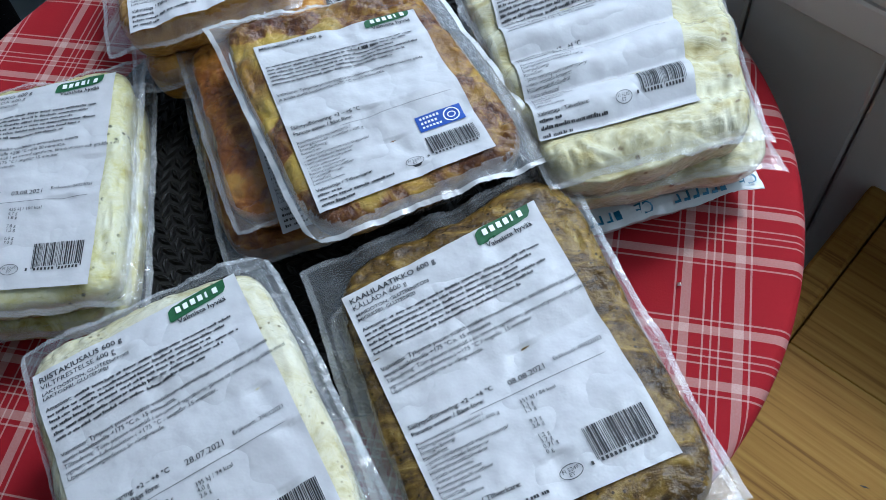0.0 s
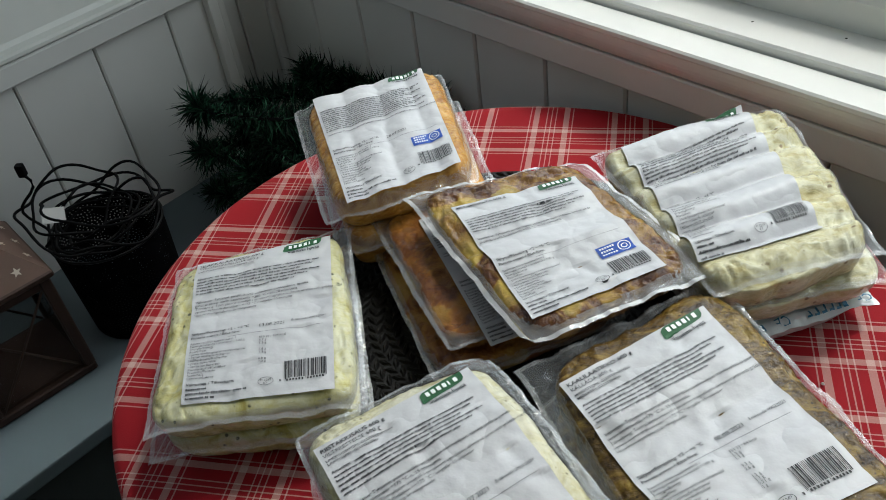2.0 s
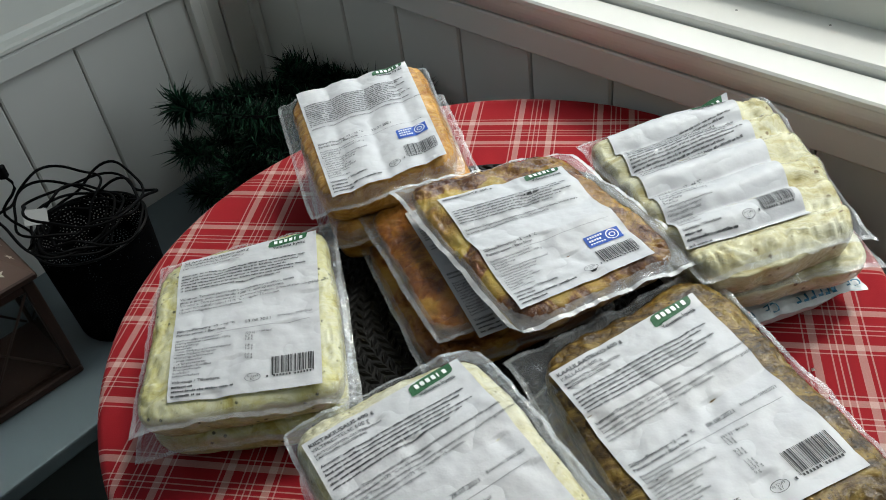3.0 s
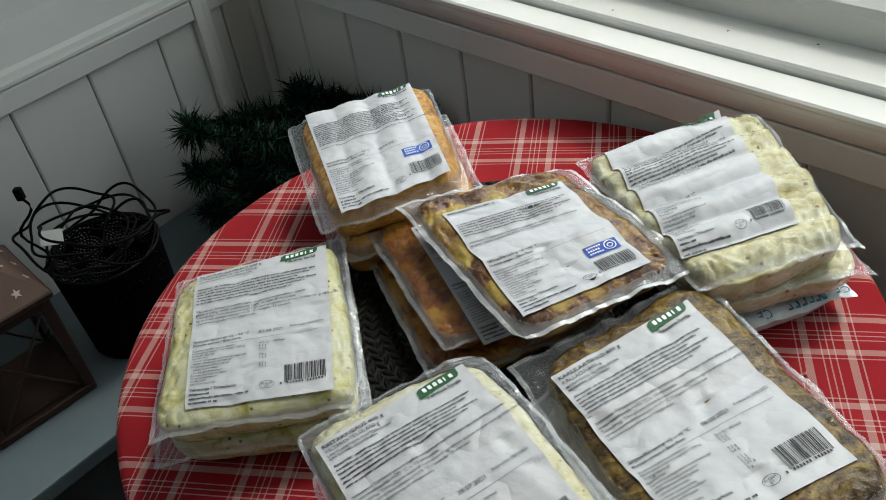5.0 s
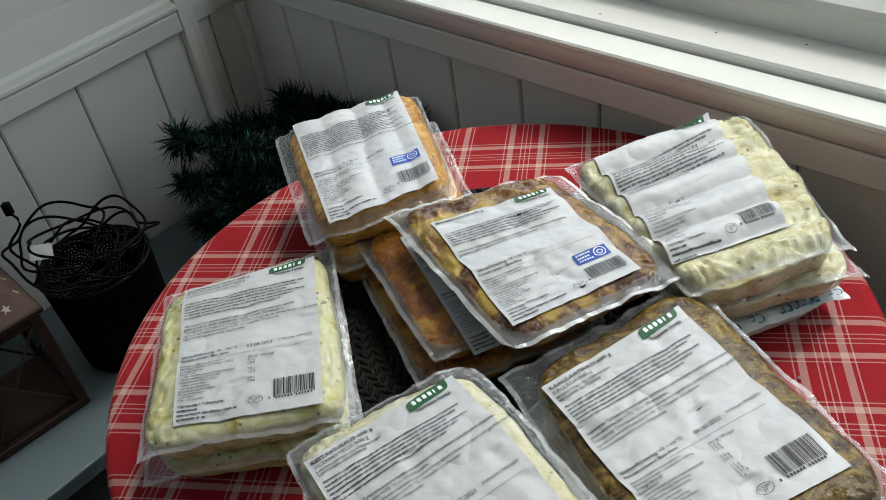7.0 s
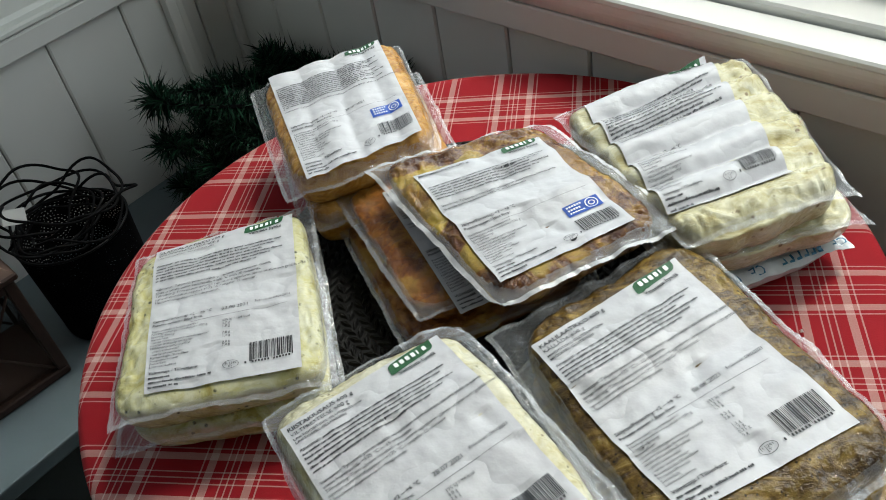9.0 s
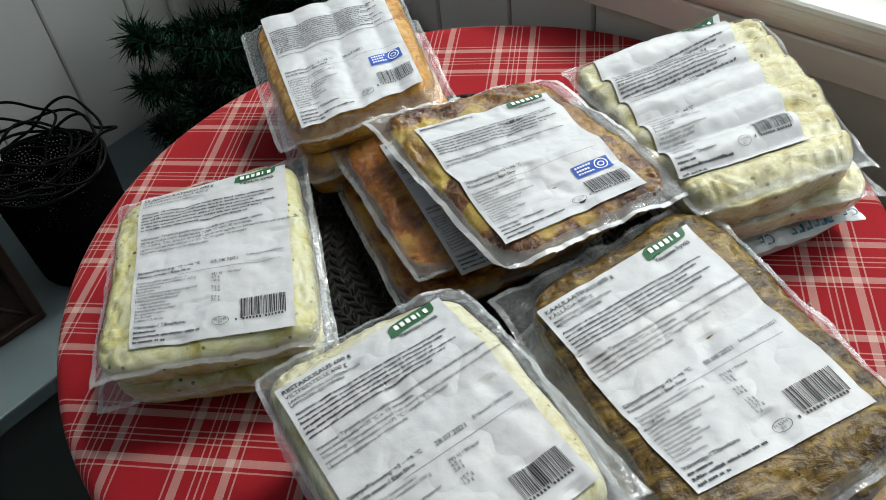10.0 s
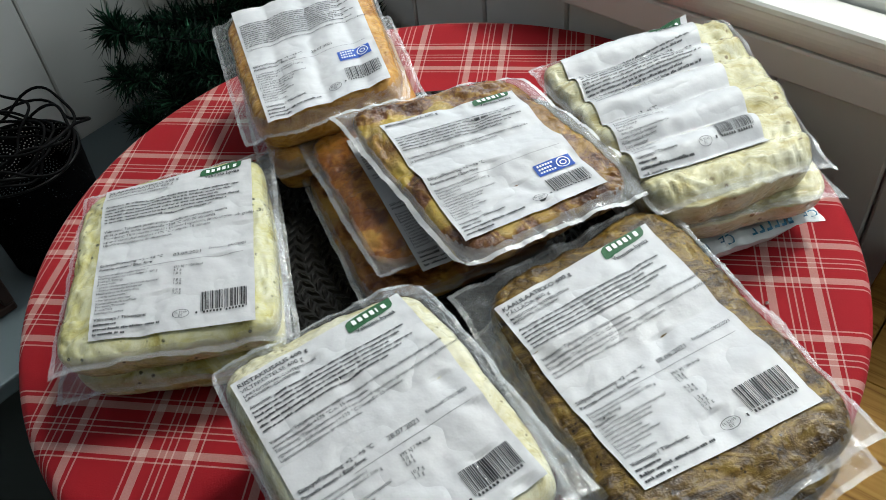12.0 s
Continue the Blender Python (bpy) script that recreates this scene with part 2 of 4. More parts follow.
M_FILMTHICK = film_mat("sealed_film_edge", 0.22)
M_FILMGLARE = film_mat("creased_glare_film", 0.20)
M_WELDGLARE = film_mat("glare_white_sealed_edge", 0.5, (0.86, 0.86, 0.86))
M_GLASS, M_LGLASS = glass_mat(), lantern_glass()


def pine():
    m, n, l, b = mat("lacquered_pine", 0.6, 0, 0.0)
    b.inputs["Specular IOR Level"].default_value = 0.12
    o = coords(n, l)
    turn = n.new("ShaderNodeMapping")
    turn.inputs["Rotation"].default_value = (0, 0, radians(43))
    l.new(o, turn.inputs["Vector"])
    mp = n.new("ShaderNodeMapping")
    mp.inputs["Scale"].default_value = (3.0, 150, 150)
    l.new(turn.outputs[0], mp.inputs["Vector"])
    g = noise_tex(n, l, mp.outputs[0], 1.6, 6, 0.6)
    k = noise_tex(n, l, o, 9, 3)
    c = ramp(n, l, g, [(0.34, (0.12, 0.055, 0.008)), (0.46, (0.25, 0.138, 0.024)), (0.70, (0.33, 0.20, 0.042))])
    c = mixc(n, l, calc(n, l, "MULTIPLY", k, 0.35), c, (0.22, 0.10, 0.02))
    v = n.new("ShaderNodeTexVoronoi")
    v.inputs["Scale"].default_value = 9.0
    mp2 = n.new("ShaderNodeMapping")
    mp2.inputs["Scale"].default_value = (0.5, 1.6, 1)
    l.new(turn.outputs[0], mp2.inputs["Vector"])
    l.new(mp2.outputs[0], v.inputs["Vector"])
    c = mixc(n, l, ramp(n, l, v.outputs["Distance"], [(0.05, (0.85,) * 3), (0.11, (0, 0, 0))]), c, (0.06, 0.025, 0.01))
    l.new(c, b.inputs["Base Color"])
    bump(n, l, b, g, 0.12, 0.001)
    return m


M_PINE = pine()


def plaid():
    """Woven red plaid, from the flat cloth's own metres."""
    m, n, l, b = mat("red_plaid_cotton", 0.85, 0, 0, 0.2)
    uv = n.new("ShaderNodeSeparateXYZ")
    l.new(coords(n, l, "UV"), uv.inputs[0])

    def lines(axis, period, first, second):
        mid = (first + second) / 2
        q = calc(n, l, "ADD", uv.outputs[axis], 8 * period - mid + period / 2)
        q = calc(n, l, "ABSOLUTE", calc(n, l, "SUBTRACT", calc(n, l, "MODULO", q, period), period / 2))
        half = (first - second) / 2

        def line(at, width):
            d = calc(n, l, "ABSOLUTE", calc(n, l, "SUBTRACT", q, at))
            return calc(n, l, "LESS_THAN", d, width / 2)
        wide = line(half, 0.0056)
        thin = calc(n, l, "MAXIMUM", calc(n, l, "MAXIMUM", line(half + 0.0062, 0.0011), line(0.0045, 0.0010)), line(0.0, 0.0010))
        return wide, thin
    wr, tr = lines(1, 0.0825, 0.487, 0.454)
    wc, tc = lines(0, 0.0775, 0.159, 0.129)
    # threads show half of each system's colour
    rows = calc(n, l, "MAXIMUM", calc(n, l, "MULTIPLY", wr, 0.26), calc(n, l, "MULTIPLY", tr, 0.27))
    cols = calc(n, l, "MAXIMUM", calc(n, l, "MULTIPLY", wc, 0.26), calc(n, l, "MULTIPLY", tc, 0.27))
    o = coords(n, l)
    f = noise_tex(n, l, o, 900, 2)
    g = noise_tex(n, l, o, 7, 3)
    red = mixc(n, l, g, (0.225, 0.005, 0.010), (0.30, 0.008, 0.014))
    amount = calc(n, l, "ADD", rows, cols)
    amount = calc(n, l, "MULTIPLY", amount, calc(n, l, "MULTIPLY_ADD", f, 0.5, 0.75))
    c = mixc(n, l, amount, red, (0.72, 0.66, 0.58))
    l.new(c, b.inputs["Base Color"])
    b.inputs["Sheen Weight"].default_value = 0.0
    bump(n, l, b, f, 0.25, 0.0006)
    return m


M_CLOTH = plaid()


def needles():
    m, n, l, b = mat("tinsel_green", 0.55, 0, 0, 0.10)
    r = n.new("ShaderNodeNewGeometry").outputs["Random Per Island"]
    c = ramp(n, l, r, [(0.0, (0.002, 0.007, 0.005)), (0.7, (0.006, 0.024, 0.012)), (1.0, (0.03, 0.10, 0.055))])
    l.new(c, b.inputs["Base Color"])
    return m


M_NEEDLE = needles()


# ---------- building helpers ----------
def part(name, bm, material, parent=None, label="", smooth=False):
    if isinstance(bm, tuple):
        me = bpy.data.meshes.new(name)
        me.from_pydata(*bm)
    else:
        me = bpy.data.meshes.new(name)
        bm.to_mesh(me)
        bm.free()
    for mm in material if isinstance(material, (list, tuple)) else [material]:
        me.materials.append(mm)
    if smooth:
        me.polygons.foreach_set("use_smooth", [True] * len(me.polygons))
    me.update()
    ob = new(name, me)
    if parent is not None:
        ob.parent = parent
    if label:
        tagged(ob, label)
    return ob


def box_bm(sx, sy, sz, bevel=0.0, seg=2, at=(0, 0, 0), m=None):
    bm = bmesh.new()
    bmesh.ops.create_cube(bm, size=1)
    bmesh.ops.scale(bm, vec=(sx, sy, sz), verts=bm.verts)
    if bevel:
        bmesh.ops.bevel(bm, geom=list(bm.edges), offset=bevel, segments=seg, affect="EDGES", profile=0.6)
    bmesh.ops.translate(bm, vec=at, verts=bm.verts)
    if m is not None:
        bmesh.ops.transform(bm, matrix=m, verts=bm.verts)
    return bm


def sweep(profile, length, m):
    """A moulding: a closed profile of (depth, height) run along x."""
    bm = bmesh.new()
    a = [bm.verts.new((0, u, z)) for u, z in profile]
    c = [bm.verts.new((length, u, z)) for u, z in profile]
    bm.faces.new(a)
    bm.faces.new(c[::-1])
    k = len(profile)
    for i in range(k):
        bm.faces.new((a[i], c[i], c[(i + 1) % k], a[(i + 1) % k]))
    bmesh.ops.recalc_face_normals(bm, faces=bm.faces)
    bmesh.ops.transform(bm, matrix=m, verts=bm.verts)
    return bm


def tube(path, radius, sides=6, closed=False, flat=1.0):
    """Verts and faces of a round cord along a list of points."""
    pts = [Vector(p) for p in path]
    verts, faces, up = [], [], Vector((0, 0, 1))
    k = len(pts)
    for i, p in enumerate(pts):
        d = (pts[(i + 1) % k] - pts[i - 1]) if closed else (pts[min(i + 1, k - 1)] - pts[max(i - 1, 0)])
        d = d.normalized() if d.length > 1e-9 else Vector((1, 0, 0))
        s = d.cross(up)
        s = s.normalized() if s.length > 1e-4 else Vector((1, 0, 0))
        q = s.cross(d)
        r = radius(i / max(1, k - 1)) if callable(radius) else radius
        for j in range(sides):
            a = 2 * math.pi * j / sides
            verts.append(tuple(p + s * (r * math.cos(a)) + q * (r * flat * math.sin(a))))
    for i in range(k if closed else k - 1):
        for j in range(sides):
            faces.append((i * sides + j, i * sides + (j + 1) % sides, ((i + 1) % k) * sides + (j + 1) % sides, ((i + 1) % k) * sides + j))
    if not closed:
        faces.append(tuple(range(sides))[::-1])
        faces.append(tuple((k - 1) * sides + j for j in range(sides)))
    return verts, [], faces


def joined(parts):
    verts, faces = [], []
    for v, _, f in parts:
        o = len(verts)
        verts += v
        faces += [tuple(i + o for i in face) for face in f]
    return verts, [], faces


def empty(name, at=(0, 0, 0), label="", category="", group="", kind=""):
    e = new(name)
    e.location = at
    e.empty_display_size = 0.02
    return tagged(e, label, category, group, kind)


def frame_of(base, along, inward):
    """A wall's own axes: x along it, y into the room, z up."""
    return Matrix(((along.x, inward.x, 0, base.x), (along.y, inward.y, 0, base.y), (0, 0, 1, base.z), (0, 0, 0, 1)))


WL, WR = frame_of(CORNER, ALONG_L, IN_L), frame_of(CORNER, ALONG_R, IN_R)

# ---------- the setting ----------
floor = part("floor", box_bm(6, 6, 0.1, at=(0, 0, -0.05)), M_FLOOR)
tagged(floor, "dark grey painted floor", "floor", kind="structure")
ceiling = part("ceiling", box_bm(2.9, 2.9, 0.1, m=WR @ Matrix.Translation((1.2, 1.15, HIGH + 0.05))), M_CEIL)
tagged(ceiling, "plain white ceiling", "ceiling", kind="structure")
ground = part("ground", box_bm(400, 400, 0.1, at=(0, 0, -0.35)), M_SNOW)
tagged(ground, "snow-covered ground outside the windows", "ground", kind="structure")


def windowed_wall(name, m, length, z_open, x0, x1, label, first, step, rail, head):
    """A wall with its opening, the vertical boards under it and the rail that caps them."""
    T = 0.10
    wall = part(name, box_bm(length, T, z_open - 0.03, at=(length / 2, -T / 2 - 0.012, (z_open - 0.03) / 2), m=m), M_WALL)
    tagged(wall, label, "wall", kind="structure")
    part("wall_above", box_bm(length, T, HIGH - head, at=(length / 2, -T / 2 - 0.012, (HIGH + head) / 2), m=m), M_WALL, wall)
    for a, b in ((-T, x0), (x1, length)):
        part("wall_pier", box_bm(b - a, T, head - z_open + 0.03, at=((a + b) / 2, -T / 2 - 0.012, (head + z_open - 0.03) / 2), m=m), M_WALL, wall)
    edges = [0.0] + [first + step * k for k in range(40) if first + step * k < length] + [length]
    for a, b in zip(edges, edges[1:]):
        w = b - a - 0.0024
        if w > 0.004:
            part("panel_board", box_bm(w, 0.012, rail + 0.01, 0.0022, 1, at=((a + b) / 2, -0.006, (rail + 0.01) / 2), m=m), M_WALL, wall)
    return wall


wall_sill = windowed_wall("wall_east", WR, LEN_R, 0.80, 0.12, 2.32, "white boarded wall in shade beneath a deep window sill", 0.1085, 0.1085, 0.735, HEAD_R)
wall_garland = windowed_wall("wall_north", WL, LEN_L, 0.80, 0.26, 2.15, "white painted wall of vertical grooved boards", 0.059, 0.114, 0.715, HEAD_L)

# rail, cove, stepped sill and sash foot along the sunny window
part("rail", sweep([(0.0, 0.732), (0.014, 0.732), (0.0155, 0.734), (0.0155, 0.762), (0.014, 0.764), (0.0, 0.764)], LEN_R, WR), M_WALL, wall_sill)
cove = [(0.0, 0.7645)] + [(0.013 + 0.019 * k / 6 + 0.004 * math.sin(math.pi * k / 6), 0.7655 + 0.031 * k / 6) for k in range(7)] + [(0.034, 0.799), (0.034, 0.803), (0.032, 0.805), (-0.0, 0.8055)]
window_sill = part("window_sill", sweep(cove, LEN_R, WR), M_SILL)
tagged(window_sill, "glossy white window sill with a moulded front", "window sill", kind="structure")
part("upper_sill", sweep([(-0.003, 0.79), (-0.003, 0.812), (-0.005, 0.8145), (-0.052, 0.819), (-0.052, 0.79)], LEN_R, WR), M_SILL, window_sill)
part("sill_specks", joined([(lambda c: ([(c[0] + dx, c[1] + dy, c[2]) for dx, dy in ((-.0012, -.001), (.0012, -.0008), (.001, .001), (-.001, .0012))], [], [(0, 1, 2, 3)]))(tuple(WR @ Vector((0.3 + 0.11 * k + 0.03 * math.sin(k * 5), -0.004 - 0.04 * ((k * 0.37) % 1), 0.8195)))) for k in range(14)]), M_DIRT, window_sill)


def window_of(name, m, x0, x1, z0, y, bays, label, head):
    """A fixed sash: frame, mullions and panes."""
    w = part(name, sweep([(y - 0.035, z0 - 0.025), (y, z0 - 0.025), (y, z0 + 0.020), (y - 0.006, z0 + 0.026), (y - 0.035, z0 + 0.026)], x1 - x0, m @ Matrix.Translation((x0, 0, 0))), M_SASH)
    tagged(w, label, "window", kind="structure")
    part("window_frame", box_bm(x1 - x0, 0.035, 0.05, 0.003, 1, at=((x0 + x1) / 2, y - 0.0175, head - 0.025), m=m), M_SASH, w)
    for k in range(bays + 1):
        x = x0 + (x1 - x0) * k / bays
        x = min(max(x, x0 + 0.022), x1 - 0.022)
        part("mullion", box_bm(0.044, 0.034, (head - 0.05) - z0 - 0.026, 0.003, 1, at=(x, y - 0.018, ((head - 0.05) + z0 + 0.026) / 2), m=m), M_SASH, w)
        if k < bays:
            a, b = x0 + (x1 - x0) * k / bays + 0.022, x0 + (x1 - x0) * (k + 1) / bays - 0.022
            p = part("pane", box_bm(b - a, 0.004, (head - 0.05) - z0 - 0.02, at=((a + b) / 2, y - 0.022, ((head - 0.05) + z0 + 0.026) / 2), m=m), M_GLASS, w)
            p.visible_shadow = False
    return w


window_of("window_1", WR, 0.12, 2.32, 0.826, -0.051, 2, "white wooden window over the stepped sill", HEAD_R)
window_of("window_2", WL, 0.26, 2.15, 0.835, -0.004, 2, "white wooden window above the boarded wall", HEAD_L)

# rail and moulding on the other wall, interrupted by the upright trim
rail_l = [(0.0, 0.712), (0.012, 0.712), (0.0135, 0.714), (0.0135, 0.738), (0.011, 0.742), (0.0, 0.742)]
part("rail", sweep(rail_l, LEN_L - 0.115, WL @ Matrix.Translation((0.115, 0, 0))), M_WALL, wall_garland)
part("rail", sweep([(u * 0.5, z) for u, z in rail_l], 0.084, WL), M_WALL, wall_garland)
lip = [(-0.002, 0.7425), (0.016, 0.7430), (0.019, 0.746), (0.019, 0.750), (0.016, 0.753), (0.007, 0.756), (0.004, 0.762), (-0.002, 0.81), (-0.004, 0.81)]
part("moulding", sweep(lip, LEN_L - 0.115, WL @ Matrix.Translation((0.115, 0, 0))), M_SASH, wall_garland)
part("upright_trim", box_bm(0.016, 0.016, 0.80, 0.003, 2, at=(0.106, 0.008, 0.40), m=WL), M_SILL, wall_garland)
part("upright_trim", box_bm(0.012, 0.010, 0.80, 0.003, 2, at=(0.091, 0.005, 0.40), m=WL), M_SILL, wall_garland)
part("corner_bead", box_bm(0.014, 0.014, 0.71, 0.004, 2, at=(0.007, 0.007, 0.355), m=WR), M_WALL, wall_sill)

# the two plain walls that close the room
for name, m, length in (("wall_south", frame_of(CORNER + ALONG_R * LEN_R + Vector((0, 0, 0)), ALONG_L, -ALONG_R), LEN_L), ("wall_west", frame_of(CORNER + ALONG_L * LEN_L, ALONG_R, -ALONG_L), LEN_R)):
    w = part(name, box_bm(length + 0.2, 0.1, HIGH, at=(length / 2, -0.05, HIGH / 2), m=m), M_ROOM)
    tagged(w, "plain white painted wall", "wall", kind="structure")

# ---------- low bench along the boarded wall ----------
bench = empty("bench", WL @ Vector((1.1, 0.14, 0)), "pale blue-grey painted low bench along the boarded wall", "bench")
to_bench = Matrix.Translation(-bench.location)
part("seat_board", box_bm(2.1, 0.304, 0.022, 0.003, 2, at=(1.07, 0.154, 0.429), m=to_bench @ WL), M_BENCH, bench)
# shade below the seat is put into the panel's dark colour
part("front_panel", box_bm(2.08, 0.018, 0.415, 0.002, 1, at=(1.07, 0.28, 0.2085), m=to_bench @ WL), M_FLOOR, bench, "grey front panel, coloured dark for the shade under the seat")

# ---------- pine side table by the window ----------
PZ = 0.60
pine_at = Vector((0.374, 0.500, 0))
along = Vector((math.cos(radians(47)), math.sin(radians(47)), 0))
across = Vector((math.sin(radians(47)), -math.cos(radians(47)), 0))
stand = empty("side_table", pine_at, "yellow lacquered pine side table with a raised edge", "side table")
PM = Matrix(((across.x, along.x, 0, 0), (across.y, along.y, 0, 0), (0, 0, 1, 0), (0, 0, 0, 1)))
for k in range(3):
    part("plank", box_bm(0.49, 0.1512, 0.024, 0.0008, 1, at=(0.257, -0.336 + 0.1515 * k, PZ - 0.012), m=PM), M_PINE, stand)
part("edge_strip", box_bm(0.022, 0.46, 0.045, 0.006, 3, at=(0.0, -0.185, PZ - 0.016), m=PM), M_PINE, stand)
chips = []
for x, y, size, turn in ((0.115, -0.205, 0.010, 30), (0.128, -0.212, 0.008, 75), (0.142, -0.190, 0.012, 50), (0.100, -0.168, 0.006, 20), (0.165, -0.150, 0.004, 60), (0.175, -0.215, 0.004, 10)):
    c, sn = math.cos(radians(turn)), math.sin(radians(turn))
    ring = [(0.5 * size * u, 0.11 * size * v) for u, v in ((-1, 0), (-0.3, -1), (0.6, -0.7), (1, 0.1), (0.2, 0.9), (-0.6, 0.6))]
    chips.append(([tuple(PM @ Vector((x + u * c - v * sn, y + u * sn + v * c, PZ + 0.0006))) for u, v in ring], [], [tuple(range(6))]))
part("chip", joined(chips), M_DIRT, stand, "dark chips in the lacquer")["kind"] = "stuff"
for x in (0.03, 0.48):
    for y in (0.01, -0.38):
        part("leg", box_bm(0.04, 0.04, PZ - 0.026, 0.004, 2, at=(x, y, (PZ - 0.026) / 2), m=PM), M_PINE, stand)

# ---------- round table and its cloth ----------
table = empty("round_table", (TABLE.x, TABLE.y, 0), "small round wooden table under a red plaid cloth", "table")


def disc(r, z0, z1, seg=64):
    bm = bmesh.new()
    bmesh.ops.create_cone(bm, cap_ends=True, segments=seg, radius1=r, radius2=r, depth=z1 - z0)
    bmesh.ops.bevel(bm, geom=[e for e in bm.edges if abs(e.verts[0].co.z - e.verts[1].co.z) < 1e-6], offset=0.004, segments=2, affect="EDGES")
    bmesh.ops.translate(bm, vec=(0, 0, (z0 + z1) / 2), verts=bm.verts)
    return bm


part("tabletop", disc(TABLE_R - 0.006, 0.694, 0.7165), M_TABLEWOOD, table)
for k in range(4):
    a = radians(45 + 90 * k)
    part("leg", box_bm(0.035, 0.035, 0.694, 0.004, 2, at=(0.2 * math.cos(a), 0.2 * math.sin(a), 0.347)), M_TABLEWOOD, table)


def cloth_mesh():
    """A round cloth: flat on the top, bending over the rim and hanging in soft folds."""
    seg, drop, bend = 160, 0.17, 0.010
    radii = [TABLE_R * k / 40 for k in range(39)]
    verts, uvs, rings = [], [], []
    steps = [(r, 0.0, r) for r in radii]
    for k in range(1, 6):
        a = math.pi / 2 * k / 5
        steps.append((TABLE_R - bend + bend * math.sin(a), -bend * (1 - math.cos(a)), TABLE_R - bend + bend * a))
    for k in range(1, 15):
        steps.append((TABLE_R, -bend - drop * k / 14, TABLE_R - bend + bend * math.pi / 2 + drop * k / 14))
    er, ec = Vector((math.cos(radians(-12)), math.sin(radians(-12)))), Vector((math.sin(radians(12)), math.cos(radians(12))))
    for r, dz, arc in steps:
        for j in range(seg):
            a = 2 * math.pi * j / seg
            hang = max(0.0, -dz - bend) / drop
            rr = r + hang * (0.012 * math.sin(11 * a + 0.6) + 0.008 * math.sin(17 * a + 2)) - 0.05 * hang * 0.4
            z = TABLE.z + dz + (0.0009 * noise.noise((r * math.cos(a) * 14, r * math.sin(a) * 14, 0)) if dz > -0.001 and r > 0.02 else 0)
            verts.append((TABLE.x + rr * math.cos(a), TABLE.y + rr * math.sin(a), z))
            fx, fy = TABLE.x + arc * math.cos(a), TABLE.y + arc * math.sin(a)
            uvs.append((fx * er.x + fy * er.y, fx * ec.x + fy * ec.y))
    faces = [(i * seg + j, i * seg + (j + 1) % seg, (i + 1) * seg + (j + 1) % seg, (i + 1) * seg + j) for i in range(len(steps) - 1) for j in range(seg)]
    faces = [f for f in faces if f[0] >= seg] + [(0, seg + j, seg + (j + 1) % seg) for j in range(seg)]
    me = bpy.data.meshes.new("tablecloth")
    me.from_pydata(verts, [], faces)
    layer = me.uv_layers.new(name="UVMap")
    for loop in me.loops:
        layer.data[loop.index].uv = uvs[loop.vertex_index]
    me.polygons.foreach_set("use_smooth", [True] * len(me.polygons))
    me.materials.append(M_CLOTH)
    return me


cloth = tagged(new("tablecloth", cloth_mesh()), "red cotton tablecloth with a white plaid, hanging over the round table", "tablecloth")
crumb = part("crumb", ([(0.2105, 0.3945, 0.7215), (0.2128, 0.3945, 0.7215), (0.2128, 0.3965, 0.7215), (0.2105, 0.3965, 0.7215), (0.2115, 0.3955, 0.7238)], [], [(0, 1, 4), (1, 2, 4), (2, 3, 4), (3, 0, 4), (3, 2, 1, 0)]), M_WHITEINK)
tagged(crumb, "tiny white crumb lying on the tablecloth", "crumb")


# ---------- woven mat ----------
def woven_mat(holder):
    cx, cy, z = 0.000, 0.497, 0.7225
    r, k = 0.012, 0
    while r < 0.178:
        out = []
        count = max(8, int(2 * math.pi * r / 0.0095))
        for j in range(count):
            a = 2 * math.pi * j / count + k * 0.4
            lean = 0.55 if k % 2 else -0.55
            d = Vector((-math.sin(a), math.cos(a), 0))
            n = Vector((math.cos(a), math.sin(a), 0))
            c = Vector((cx, cy, z)) + n * r
            w = (d * math.cos(lean) + n * math.sin(lean)) * 0.0072
            s = w.cross(Vector((0, 0, 1))).normalized() * 0.0031
            top = Vector((0, 0, 0.0032))
            v = [c - w - s * .4, c - w + s * .4, c + s, c + w + s * .4, c + w - s * .4, c - s]
            t = [c - w * .55 + top * .8, c + top + s * .35, c + w * .55 + top * .8, c + top - s * .35]
            vs = [tuple(p) for p in v + t]
            out.append((vs, [], [(0, 1, 6), (1, 2, 7, 6), (2, 3, 8, 7), (3, 4, 8), (4, 5, 9, 8), (5, 0, 6, 9), (6, 7, 8, 9)]))
        part("braid", joined(out), M_MAT, holder)
        r += 0.0064
        k += 1
    base = [(cx + 0.177 * math.cos(2 * math.pi * j / 72), cy + 0.177 * math.sin(2 * math.pi * j / 72), 0.7235) for j in range(72)]
    low = [(x, y, 0.7212) for x, y, _ in base]
    part("backing", (base + low, [], [tuple(range(72))] + [(j, j + 72, (j + 1) % 72 + 72, (j + 1) % 72) for j in range(72)]), M_MAT, holder)


woven_mat(empty("placemat", (0, 0, 0), "round black braided placemat under the food packs", "placemat"))


# ---------- packs of food ----------
def bil(c, s, t):
    """A place inside four corners (far left, far right, near right, near left)."""
    a, b, d, e = c
    return tuple((1 - s) * (1 - t) * a[k] + s * (1 - t) * b[k] + s * t * d[k] + (1 - s) * t * e[k] for k in (0, 1))


